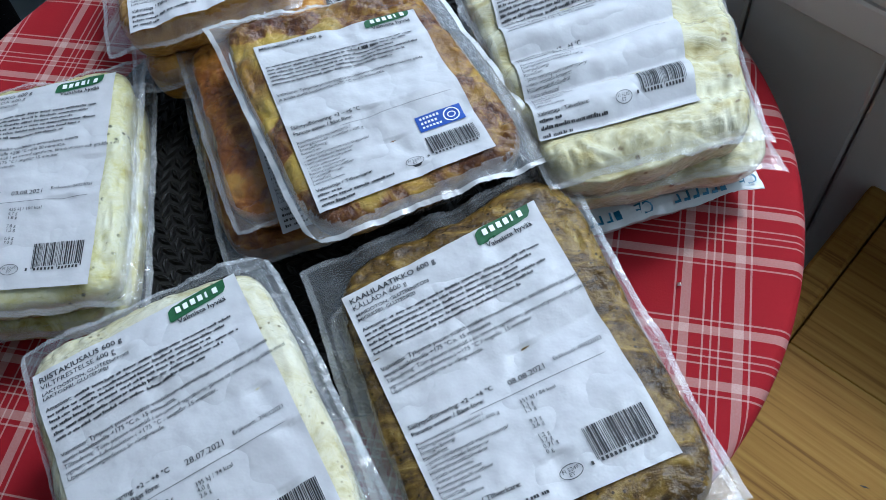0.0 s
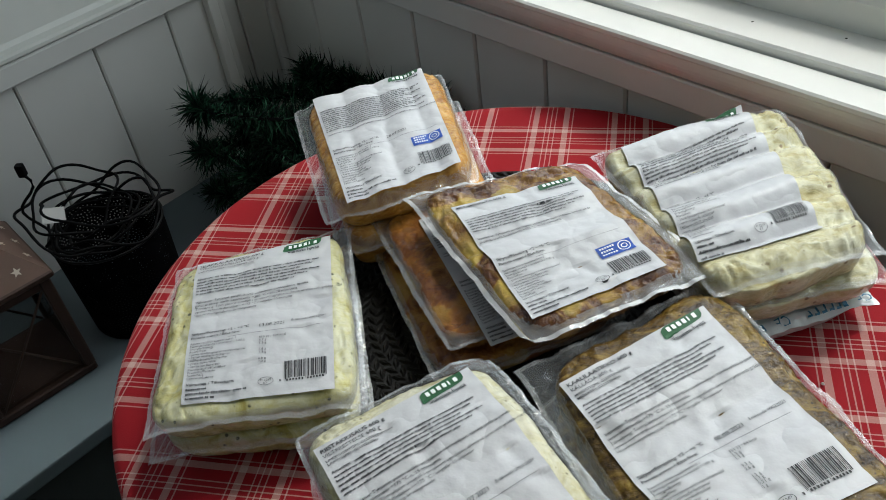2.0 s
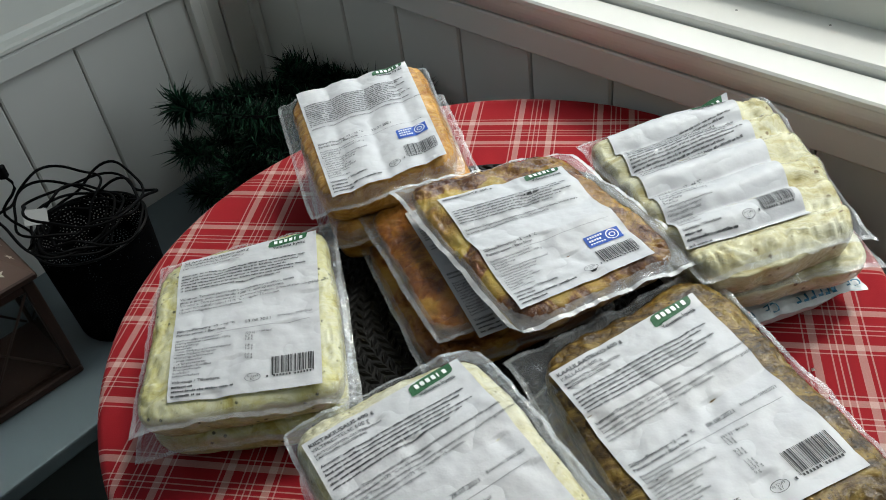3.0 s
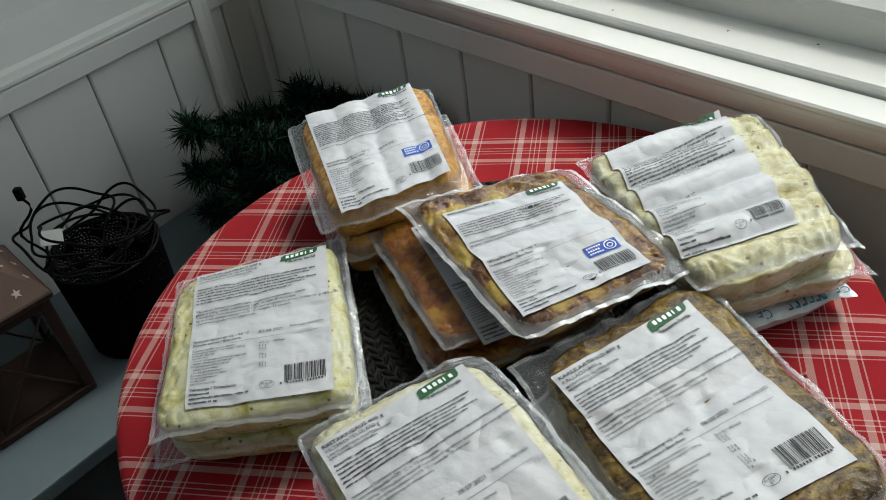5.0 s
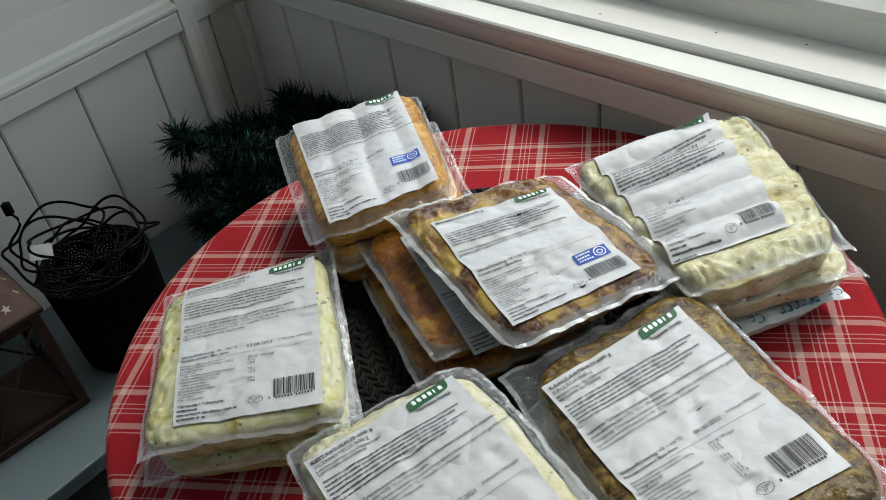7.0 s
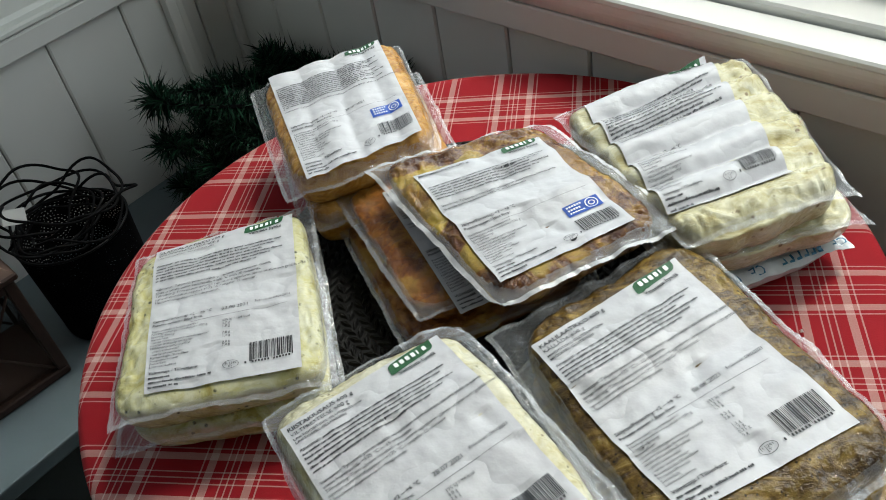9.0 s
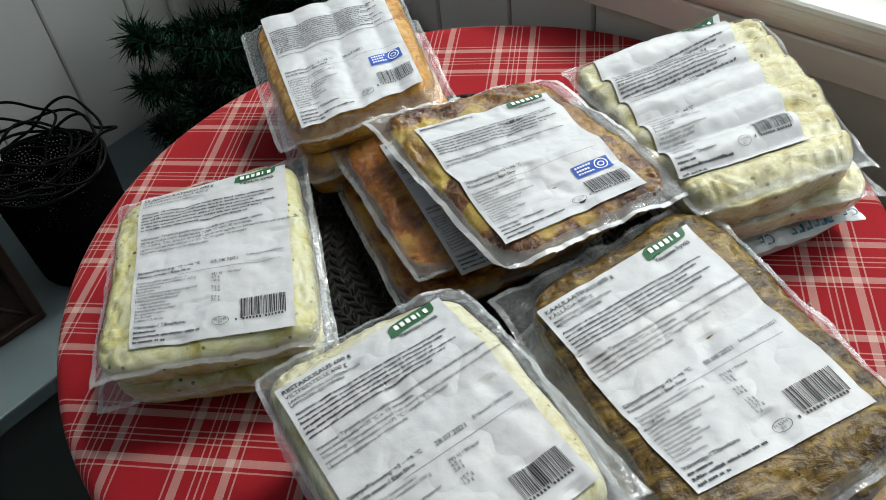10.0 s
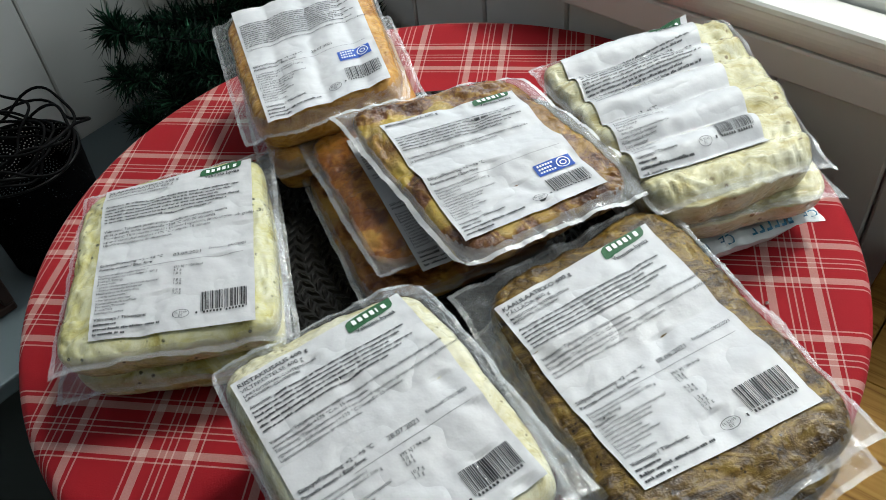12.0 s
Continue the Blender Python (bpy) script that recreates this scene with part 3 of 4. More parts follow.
def unbil(c, x, y):
    s = t = 0.5
    for _ in range(7):
        p = bil(c, s, t)
        ps, pt = bil(c, s + 1e-4, t), bil(c, s, t + 1e-4)
        a, b = (ps[0] - p[0]) * 1e4, (pt[0] - p[0]) * 1e4
        d, e = (ps[1] - p[1]) * 1e4, (pt[1] - p[1]) * 1e4
        det = a * e - b * d
        rx, ry = x - p[0], y - p[1]
        s, t = s + (rx * e - ry * b) / det, t + (a * ry - d * rx) / det
    return s, t


SQ = 0.03   # how much the filling's corners are rounded in plan


class Pack:
    """The shape of one vacuum pack: filling between two films that meet in a limp, wrinkled seam."""

    def __init__(self, corners, top, thick_top, thick_low, margin, ridges=(6, 0.0012, 0.0), lump=0.0012, cross=(0, 0), seed=0, droop=0.004, rough=0.0020, rolls=False, points=(0, 0, 0, 0), wide=0.05):
        self.rough, self.rolls, self.lab, self.points, self.wide = rough, rolls, None, points, wide
        # the welded seam lies high on the pack, most of the food hangs below it
        rise = 0.5 * thick_top
        self.c, self.seam, self.tt, self.tb = corners, top - thick_top + rise, thick_top - rise, thick_low + rise
        self.m, self.ridges, self.lump, self.cross, self.seed, self.droop = margin, ridges, lump, cross, seed, droop
        l = lambda p, q: math.hypot(p[0] - q[0], p[1] - q[1])
        self.w, self.h = (l(corners[0], corners[1]) + l(corners[3], corners[2])) / 2, (l(corners[0], corners[3]) + l(corners[1], corners[2])) / 2

    def st(self, a, b):
        left, right, far, near = self.m
        s = left + (1 - left - right) * (0.5 + 0.5 * a * math.sqrt(max(0.1, 1 - SQ * b * b)))
        t = far + (1 - far - near) * (0.5 + 0.5 * b * math.sqrt(max(0.1, 1 - SQ * a * a)))
        return s, t

    def ab(self, s, t):
        left, right, far, near = self.m
        x, y = 2 * (s - left) / (1 - left - right) - 1, 2 * (t - far) / (1 - far - near) - 1
        a, b = x, y
        for _ in range(4):
            a, b = x / math.sqrt(1 - SQ * min(b * b, 1)), y / math.sqrt(1 - SQ * min(a * a, 1))
        return a, b

    def bulge(self, a, b):
        """How far the uneven filling stops short of, or pushes past, its even outline."""
        r = math.hypot(a, b) + 1e-9
        u, v = a / r, b / r
        return 1 + self.wide * (noise.noise((u * 1.6 + self.seed, v * 1.6, 3.3)) + 0.5 * noise.noise((u * 4.5, v * 4.5, self.seed + 0.5)) - 0.25)

    def rim(self, a, b):
        return (abs(a) ** 8 + abs(b) ** 8) ** 0.125 * self.bulge(a, b)

    def height(self, a, b, keep=1.0, smooth=False):
        e = min(self.rim(a, b), keep)
        edge = max(0.0, min(1.0, (1 - e) / 0.15))
        prof = math.sqrt(max(0.0, 1 - (1 - edge) ** 2))
        k, amp, slant = self.ridges
        amp *= 1.5
        z = self.tt * prof * (0.93 + 0.07 * (1 - a * a) * (1 - b * b))
        run = k * (b * 0.5 + 0.5) + slant * a + 0.16 * noise.noise((a * 1.2, b * 1.5, self.seed))
        if self.rolls:
            z += prof * amp * (abs(math.sin(math.pi * run)) - 0.7)
        else:
            # flat bands between sharp creases
            cell = math.floor(run)
            f = run - cell
            knot = lambda q: 2 * ((math.sin(q * 12.9898 + self.seed * 3.7) * 43758.5453) % 1) - 1
            z += prof * amp * (0.75 * ((1 - f) * knot(cell) + f * knot(cell + 1)) + 0.45 * a * (1 - abs(2 * f - 1)) * knot(cell + 50))
            # short diagonal folds that start at a crease
            d = (a - 0.9 * knot(cell + 9)) * 3.2 + (f - 0.5) * knot(cell + 17)
            z -= prof * amp * 0.40 * max(0.0, 1 - abs(d) * 2.2) * (1 - f)
        kc, ac = self.cross
        if kc:
            z += prof * ac * (abs(math.sin(math.pi * (kc * (a * 0.5 + 0.5) + 0.2 * noise.noise((b, a, self.seed + 3))))) - 0.7)
        z += prof * self.lump * (0.7 * noise.noise((a * 2.0 + self.seed, b * 2.4, 1.7)) + 0.25 * noise.noise((a * 8 + self.seed, b * 10, 4.1)))
        # gathers that run inwards from the rim
        z -= prof * 0.0007 * max(0.0, e - 0.45) * (1 - abs(noise.noise((a * 9 + self.seed, b * 9, 6.0)))) ** 5
        if smooth:
            return z
        side = max(0.0, min(1.0, (max(abs(a), abs(b)) - 0.3) / 0.3))
        if self.lab:
            u, v = unbil(self.lab, *bil(self.c, *self.st(a, b)))
            side = max(0.0, min(1.0, max(-u, u - 1, -v, v - 1) / 0.07))
        lumps = noise.noise((a * 3.6 + self.seed, b * 4.6, 12.0)) + 0.35 * abs(noise.noise((a * 13, b * 17, self.seed))) - 0.15
        folds = 0.9 * (1 - abs(noise.noise((a * 6 + b * 4, b * 9 - a * 5, self.seed + 2)))) ** 6
        z += prof * side * self.rough * (lumps - folds)
        return z

    def on_top(self, x, y, lift, keep=0.9):
        s, t = unbil(self.c, x, y)
        a, b = self.ab(s, t)
        return (x, y, self.seam + self.height(a, b, keep, True) + lift)

    def filling(self, n=76):
        verts, faces = [], []
        for side in (1, -1):
            for j in range(n + 1):
                for i in range(n + 1):
                    # closer rows towards the rim
                    a, b = (math.sin(math.pi / 2 * (2 * k / n - 1)) for k in (i, j))
                    fit_in = max(abs(a), abs(b)) / max(1e-9, (abs(a) ** 8 + abs(b) ** 8) ** 0.125) / self.bulge(a, b)
                    a, b = a * fit_in, b * fit_in
                    s, t = self.st(a, b)
                    x, y = bil(self.c, s, t)
                    e = min(self.rim(a, b), 1)
                    if side > 0:
                        z = self.height(a, b)
                    else:
                        prof = math.sqrt(max(0, 1 - (1 - min(1, max(0.0, 1 - e) / 0.12)) ** 2))
                        z = -self.tb * prof
                        # sagging side with a few horizontal folds
                        z += 0.0012 * prof * (1 - prof) * 4 * noise.noise((a * 7, b * 7, self.seed + 4))
                    verts.append((x, y, self.seam + z))
        w = n + 1
        for k in (0, 1):
            for j in range(n):
                for i in range(n):
                    q = [k * w * w + j * w + i, k * w * w + j * w + i + 1, k * w * w + (j + 1) * w + i + 1, k * w * w + (j + 1) * w + i]
                    faces.append(tuple(q[::-1] if k == 0 else q))
        return verts, [], faces

    def film(self, weld=False, nx=88, ny=112, lift=0.0006):
        """The clear film: a limp welded border with gathers across it, rising like a tent to the filling."""
        verts, faces, rim = [], [], []
        sd = self.seed
        for j in range(ny + 1):
            for i in range(nx + 1):
                s, t = i / nx, j / ny
                u, v = 2 * s - 1, 2 * t - 1
                # each corner is either cut round or drawn out to a point
                pull = self.points[(2 if u > 0 else 3) if v > 0 else (1 if u > 0 else 0)]
                cr = (0.045 - pull) * abs(u * v) ** 9
                s, t = s + (0.5 - s) * cr, t + (0.5 - t) * cr
                # slack edges
                s += u * u * u * (0.010 * noise.noise((v * 2.2 + sd, u, 9.0)) + 0.004 * noise.noise((v * 9 + sd, u, 2.0)))
                t += v * v * v * (0.010 * noise.noise((u * 2.2 + sd, v, 4.0)) + 0.004 * noise.noise((u * 9 + sd, v, 5.0)))
                a, b = self.ab(s, t)
                e = self.rim(a, b)
                rim.append(e)
                over = self.height(a, b) if e < 1 else 0.0
                slope = max(0.0, min(1.0, (1.07 - e) / 0.24))
                tent = self.tt * 0.8 * slope * slope * (3 - 2 * slope)
                f = max(0.0, min(1.0, (e - 0.93) / 0.16))
                z = max(over, tent) + lift
                us, vs = abs(u) ** 5, abs(v) ** 5
                mixed = (us * noise.noise((v * 6.5 + sd, u * 1.5, 2.0)) + vs * noise.noise((u * 5.5 + sd, v * 1.5, 8.0))) / max(0.25, us + vs)
                tight = (us * abs(noise.noise((v * 19 + sd, u * 2, 1.0))) + vs * abs(noise.noise((u * 17 + sd, v * 2, 7.0)))) / max(0.25, us + vs)
                z += f * (0.0042 * mixed + 0.0018 * tight + 0.0009 * noise.noise((u * 26, v * 30, sd)))
                z -= self.droop * max(0.0, (e - 1) / 0.15) ** 1.5 * (0.7 + 0.9 * noise.noise((u * 1.8, v * 1.8, sd + 1))) * 0.6
                x, y = bil(self.c, s, t)
                verts.append((x, y, max(0.7225, self.seam + z + (0.0005 if weld else 0.0))))
        for j in range(ny):
            for i in range(nx):
                k = j * (nx + 1) + i
                quad = (k + 1, k, k + nx + 1, k + nx + 2)
                outer = min(i, nx - 1 - i, j, ny - 1 - j) < 2
                ring = min(i, nx - 1 - i, j, ny - 1 - j) < 4
                if outer if weld else (ring or max(rim[q] for q in quad) > 0.985):
                    faces.append(quad)
        used = sorted({q for f in faces for q in f})
        at = {q: n for n, q in enumerate(used)}
        return [verts[q] for q in used], [], [tuple(at[q] for q in f) for f in faces]


GLYPHS = {}


def glyphs(body, bold=0.0):
    """The flat outline mesh of a line of text at size 1, from the built-in font."""
    if (body, bold) not in GLYPHS:
        cu = bpy.data.curves.new("line", "FONT")
        cu.body, cu.size, cu.resolution_u, cu.offset = body, 1.0, 2, bold
        ob = bpy.data.objects.new("line", cu)
        me = ob.to_mesh()
        GLYPHS[body, bold] = ([tuple(v.co[:2]) for v in me.vertices], [tuple(p.vertices) for p in me.polygons])
        ob.to_mesh_clear()
        bpy.data.objects.remove(ob)
        bpy.data.curves.remove(cu)
    return GLYPHS[body, bold]


LW, LH = 105.0, 145.0


class Print:
    """Flat shapes on a label, in millimetres from its far left corner."""

    def __init__(self):
        self.v, self.f = [], []

    def add(self, verts, faces):
        o = len(self.v)
        self.v += verts
        self.f += [tuple(i + o for i in f) for f in faces]

    def text(self, x, y, size, body, bold=0.0):
        v, f = glyphs(body, bold)
        self.add([(x + p[0] * size * 1.36, y - p[1] * size * 1.36) for p in v], f)

    def bar(self, x, y, w, h):
        k, r = max(1, int(w / 3)), max(1, int(h / 2))
        self.add([(x + w * i / k, y + h * j / r) for j in range(r + 1) for i in range(k + 1)], [(j * (k + 1) + i, j * (k + 1) + i + 1, (j + 1) * (k + 1) + i + 1, (j + 1) * (k + 1) + i) for j in range(r) for i in range(k)])

    def words(self, x, y, length, size, rng):
        end = x + length
        while x < end - 1:
            w = min(rng.uniform(1.6, 8.0) * size / 2.2, end - x)
            k = x
            while k < x + w - size * 0.2:
                tall = size * rng.choice((0.46, 0.56, 0.56, 0.60, 0.76))
                wide = size * rng.uniform(0.26, 0.46)
                self.add([(k, y - tall), (k + wide, y - tall), (k + wide, y), (k, y)], [(0, 1, 2, 3)])
                k += wide + size * 0.11
            x += w + size * 0.42

    def ring(self, cx, cy, rx, ry, width, n=28):
        v = [(cx + (rx - d) * math.cos(2 * math.pi * k / n), cy + (ry - d) * math.sin(2 * math.pi * k / n)) for d in (0, width) for k in range(n)]
        self.add(v, [(k, (k + 1) % n, n + (k + 1) % n, n + k) for k in range(n)])

    def mesh(self, place):
        return [place(x, y) for x, y in self.v], [], self.f


ROUND = lambda x0, y0, x1, y1, lean=0.0: [(x0 + (x1 - x0) * u, y0 + (y1 - y0) * v + lean * (x1 - x0) * (0.5 - u)) for u, v in
    ((0.02, 0.30), (0.10, 0.12), (0.3, 0.05), (0.6, 0.02), (0.98, 0.0), (1.0, 0.1), (0.98, 0.62), (0.92, 0.82), (0.75, 0.9), (0.4, 0.93), (0.03, 1.0), (0.0, 0.9))]


def label_on(pack, pouch, spec, seed):
    """The paper label with everything printed on it, laid over the pack's top."""
    rng = random.Random(seed)
    c = spec["corners"]
    bend = lambda x, y, lift: pack.on_top(*bil(c, x / LW, y / LH), lift, 0.87)
    nx, ny = 52, 116
    verts = [bend(LW * i / nx, LH * j / ny, 0.0013 + 0.00022 * noise.noise((i * 0.3 + seed, j * 0.13, 3))) for j in range(ny + 1) for i in range(nx + 1)]
    faces = [(j * (nx + 1) + i + 1, j * (nx + 1) + i, (j + 1) * (nx + 1) + i, (j + 1) * (nx + 1) + i + 1) for j in range(ny) for i in range(nx)]
    paper = part("label", (verts, [], faces), M_LABEL, pouch, "creased white paper label with black print", smooth=True)
    on = lambda x, y: bend(x, y, 0.0019)
    ink, grey = Print(), Print()
    for x, y, size, body, bold in spec["lines"]:
        ink.text(x, y, size, body, bold)
    for x, y, length, size in spec["bars"]:
        (ink if size > 2.6 else grey).words(x, y, length, size, rng)
    if spec.get("rule", True):
        grey.bar(30, spec.get("rule_y", 89.0), 68, 0.25)
    tagged(part("printed_text", ink.mesh(on), M_INK, paper, "black printed text"), kind="stuff")
    if grey.v:
        tagged(part("fine_print", grey.mesh(on), M_GREYINK, paper, "small grey print"), kind="stuff")
    bc = Print()
    x, y0, y1 = spec["barcode"]
    k = 0.0
    while k < 29.5:
        w = rng.choice((0.33, 0.33, 0.66, 0.99))
        bc.bar(x + k, y0, w, (y1 - y0) + (1.2 if int(k) in (0, 14, 28) else 0))
        k += w + rng.choice((0.33, 0.33, 0.66, 0.66))
    bc.bar(x - 3.2, y1 + 0.6, 1.2, 1.8)
    for g in range(12):
        bc.bar(x + 1.6 + g * 2.1 + (1.6 if g > 5 else 0), y1 + 0.7, 1.2, 1.7)
    tagged(part("barcode", bc.mesh(on), M_INK, paper, "black barcode"), kind="stuff")
    ov = Print()
    ov.ring(spec["oval"][0], spec["oval"][1], 5.4, 3.5, 0.35)
    ov.text(spec["oval"][0] - 3.9, spec["oval"][1] - 0.1, 1.9, "FI 5249")
    ov.text(spec["oval"][0] - 1.6, spec["oval"][1] + 2.2, 1.9, "EY")
    tagged(part("stamp", ov.mesh(on), M_GREYINK, paper, "oval control stamp"), kind="stuff")
    lg = spec.get("logo", (70, -1.0, 101, 9.0))
    if lg:
        shape = ROUND(*lg, 0.05)
        logo = Print()
        mid = ((lg[0] + lg[2]) / 2, (lg[1] + lg[3]) / 2)
        fine = []
        for k in range(len(shape)):
            p, q = shape[k], shape[(k + 1) % len(shape)]
            steps = max(1, int(math.hypot(q[0] - p[0], q[1] - p[1]) / 2.5))
            fine += [(p[0] + (q[0] - p[0]) * i / steps, p[1] + (q[1] - p[1]) * i / steps) for i in range(steps)]
        rings = []
        for d in (1.0, 0.75, 0.5, 0.25):
            rings += [(mid[0] + (x - mid[0]) * d, mid[1] + (y - mid[1]) * d) for x, y in fine]
        f = len(fine)
        logo.add(rings + [mid], [(r * f + k, r * f + (k + 1) % f, (r + 1) * f + (k + 1) % f, (r + 1) * f + k) for r in range(3) for k in range(f)] + [(3 * f + k, 3 * f + (k + 1) % f, 4 * f) for k in range(f)])
        emblem = part("logo", logo.mesh(lambda x, y: bend(x, max(y, 0.3), 0.0018)), M_GREEN, paper, "dark green logo field with pale bars")
        wb = Print()
        for k in range(6):
            x0 = lg[0] + 4.4 + k * 3.9
            wb.bar(x0, lg[1] + 3.3 - 0.03 * (x0 - lg[0]), 2.5 if k != 4 else 1.1, 3.7)
        bars_ob = part("logo_print", wb.mesh(lambda x, y: bend(x, max(y, 0.3), 0.0023)), M_WHITEINK, paper, "pale logo bars")
        tagged(bars_ob, kind="stuff")
        sl = Print()
        sl.text(lg[0] + 3.5, lg[3] + 3.3, 3.1, "Valmista hyvää", 0.02)
        tagged(part("slogan", sl.mesh(on), M_INK, paper, "bold black slogan"), kind="stuff")
    bd = spec.get("badge")
    if bd:
        b = Print()
        b.add([(bd[0] + 2 * i, bd[1] + 1.5 * j) for j in range(9) for i in range(15)], [(j * 15 + i, j * 15 + i + 1, j * 15 + i + 16, j * 15 + i + 15) for j in range(8) for i in range(14)])
        badge = part("badge", b.mesh(lambda x, y: bend(x, y - 0.10 * (x - bd[0] - 14) * 0.3, 0.0018)), M_BLUE, paper, "blue emblem with a white ring")
        e = Print()
        e.ring(bd[0] + 21, bd[1] + 6, 5.0, 5.0, 0.8)
        e.ring(bd[0] + 21, bd[1] + 6, 2.6, 2.2, 0.7)
        for k in range(3):
            for i in range(6 - k % 2):
                e.bar(bd[0] + 2.2 + 2.1 * i, bd[1] + 1.8 + 3.2 * k, 1.3, 1.7)
        part("badge_print", e.mesh(lambda x, y: bend(x, y - 0.10 * (x - bd[0] - 14) * 0.3, 0.0023)), M_WHITEINK, paper, "white emblem print")["kind"] = "stuff"
    return paper


FACTS = ("Ravintosisältö keskimäärin /", "Näringsinnehåll i medeltal / 100 g", "Energia/Energi", "Rasva/Fett", "- josta tyydyttyneitä rasvahappoja/", "- varav mättade fettsyror",
         "Hiilihydraatit/Kolhydrat", "- josta sokereita/", "- varav sockerarter", "Ravintokuitu/Kostfiber", "Proteiini/Protein", "Suola/Salt", "Laktoosi/Laktos")


def full_label(corners, title, second, free, cook, date, batch, values, logo=(70, -1.0, 101, 9.0), badge=None, barcode=(70.5, 118.0, 132.5), oval=(58, 133.5), dense=False):
    """All lines of one product's label; what cannot be read stays bars."""
    lines, bars = [], []
    lines.append((2.6, 6.6, 3.3, title, 0.012))
    if second:
        lines.append((2.6, 11.0, 3.0, second, 0.0))
    for k, t in enumerate(free):
        lines.append((2.6, 15.2 + 3.1 * k, 2.2, t, 0.01))
    y = 24.5
    if free:
        lines.append((2.6, y, 2.2, "Ainesosat:", 0.015))
        bars.append((16.5, y, 80, 2.2))
    else:
        bars.append((2.6, y, 94, 2.2))
    for k in range(1, 12 if dense else 6):
        bars.append((2.6, y + (2.7 if dense else 3.1) * k, rng_len(k, 74, 97), 2.2))
    y = 60.0 if dense else 48.5
    for k, t in enumerate(cook):
        lines.append((2.6, y + 3.3 * k, 2.35, t, 0.008 if k < 2 else 0.0))
    lines += [(2.6, 82.5, 2.55, "Säilytys/Förvaring: +2 – +6 °C", 0.016), (2.6, 86.6, 2.55, "Parasta ennen / Bäst före:", 0.016)]
    if date:
        lines.append((51.5, 84.2, 3.2, date, 0.0))
    if batch:
        lines.append((75.0, 82.6, 2.3, "Eräkoodi: " + batch, 0.0))
    for k, t in enumerate(FACTS):
        lines.append((2.6, 92.4 + 2.72 * k, 2.15, t, 0.0))
    for k, t in enumerate(values):
        if t:
            lines.append((52.0, 92.4 + 2.72 * (k + 1), 2.15, t, 0.0))
    lines.append((2.6, 130.8, 2.6, "Valmistaja / Tillverkare:", 0.016))
    bars += [(2.6, 134.6, 14, 2.7), (2.6, 138.4, 44, 2.7), (2.6, 142.2, 20, 2.7)]
    return dict(corners=corners, lines=lines, bars=bars, barcode=barcode, oval=oval, logo=logo, badge=badge)


def rng_len(k, lo, hi):
    return lo + (hi - lo) * ((k * 0.618) % 1)


def pouch_of(pack, filling, label, spec=None, seed=0, film=None, weld=None, group="packs of ready food"):
    holder = empty("food_pouch", (0, 0, 0), label, "food pack", group)
    pack.lab = spec["corners"] if spec else None
    part("filling", pack.filling(), filling, holder, smooth=True)
    part("film", pack.film(), film or M_FILM, holder, "clear plastic film border", smooth=True).visible_shadow = False
    part("weld", pack.film(True), weld or M_FILMTHICK, holder, "welded film edge, whitened with painted glare", smooth=True).visible_shadow = False
    if spec:
        label_on(pack, holder, spec, seed)
    return holder


COOK = ("Valmistus: Tyhjennä pussin sisältö voideltuun uunivuokaan, tasoita pinta ja paista", "uunin keskitasolla +175 °C n. 15 minuuttia.", "Tillredning: Töm påsens innehåll i en smord ugnsform, jämna ut ytan och grädda med",
        "ugnens varmluftsfunktion i +175 °C / ungefär 15 minuter.", "Uppvärmningstiderna är riktgivande.")
VALUES = ("351 kJ / 84 kcal", "3,3 g", "1,3 g", "", "9,3 g", "2,6 g", "", "1,2 g", "3,7 g", "0,71 g", "0 g")

# cabbage bake, on top of a second pack of the same
shape = Pack([(0.004, 0.380), (0.145, 0.446), (0.212, 0.256), (0.071, 0.187)], 0.793, 0.022, 0.012, (0.085, 0.035, 0.05, 0.03), (6.6, 0.0036, 0.04), 0.0012, seed=11, rough=0.0032, points=(0.05, 0.02, 0.06, 0.04))
spec = full_label([(0.029, 0.357), (0.128, 0.409), (0.184, 0.272), (0.085, 0.234)], "KAALILAATIKKO 600 g", "KÅLLÅDA 600 g", ("MAIDOTON, GLUTEENITON", "MJÖLKFRI, GLUTENFRI"), COOK, "08.08.2021", "09022021", VALUES)
pouch_of(shape, F_CABBAGE, "upper vacuum pack of brown cabbage bake with white label", spec, 1)
shape = Pack([(0.01, 0.373), (0.149, 0.441), (0.22, 0.257), (0.079, 0.187)], 0.757, 0.016, 0.014, (0.06, 0.05, 0.035, 0.035), (5, 0.001, 0), 0.0015, seed=12, points=(0, 0.03, 0.05, 0))
pouch_of(shape, F_CABBAGE, "vacuum pack of brown cabbage bake underneath another pack")

# game and potato bake
shape = Pack([(-0.134, 0.334), (-0.013, 0.391), (0.064, 0.241), (-0.056, 0.181)], 0.803, 0.022, 0.012, (0.02, 0.065, 0.035, 0.025), (6.6, 0.0034, -0.05), 0.0012, seed=21, rough=0.0032, points=(0, -0.02, 0.06, 0))
spec = full_label([(-0.116, 0.317), (-0.025, 0.37), (0.041, 0.244), (-0.05, 0.191)], "RIISTAKIUSAUS 600 g", "VILTFRESTELSE 600 g", ("LAKTOOSITON, GLUTEENITON", "LAKTOSFRI, GLUTENFRI"), COOK, "28.07.2021", "29012021",
                  ("395 kJ / 94 kcal", "4,0 g", "2,6 g", "", "10,7 g", "1,3 g"), logo=(68, 0.5, 99, 10.5))
pouch_of(shape, F_WHITE, "vacuum pack of white game and potato bake with a white label", spec, 2)
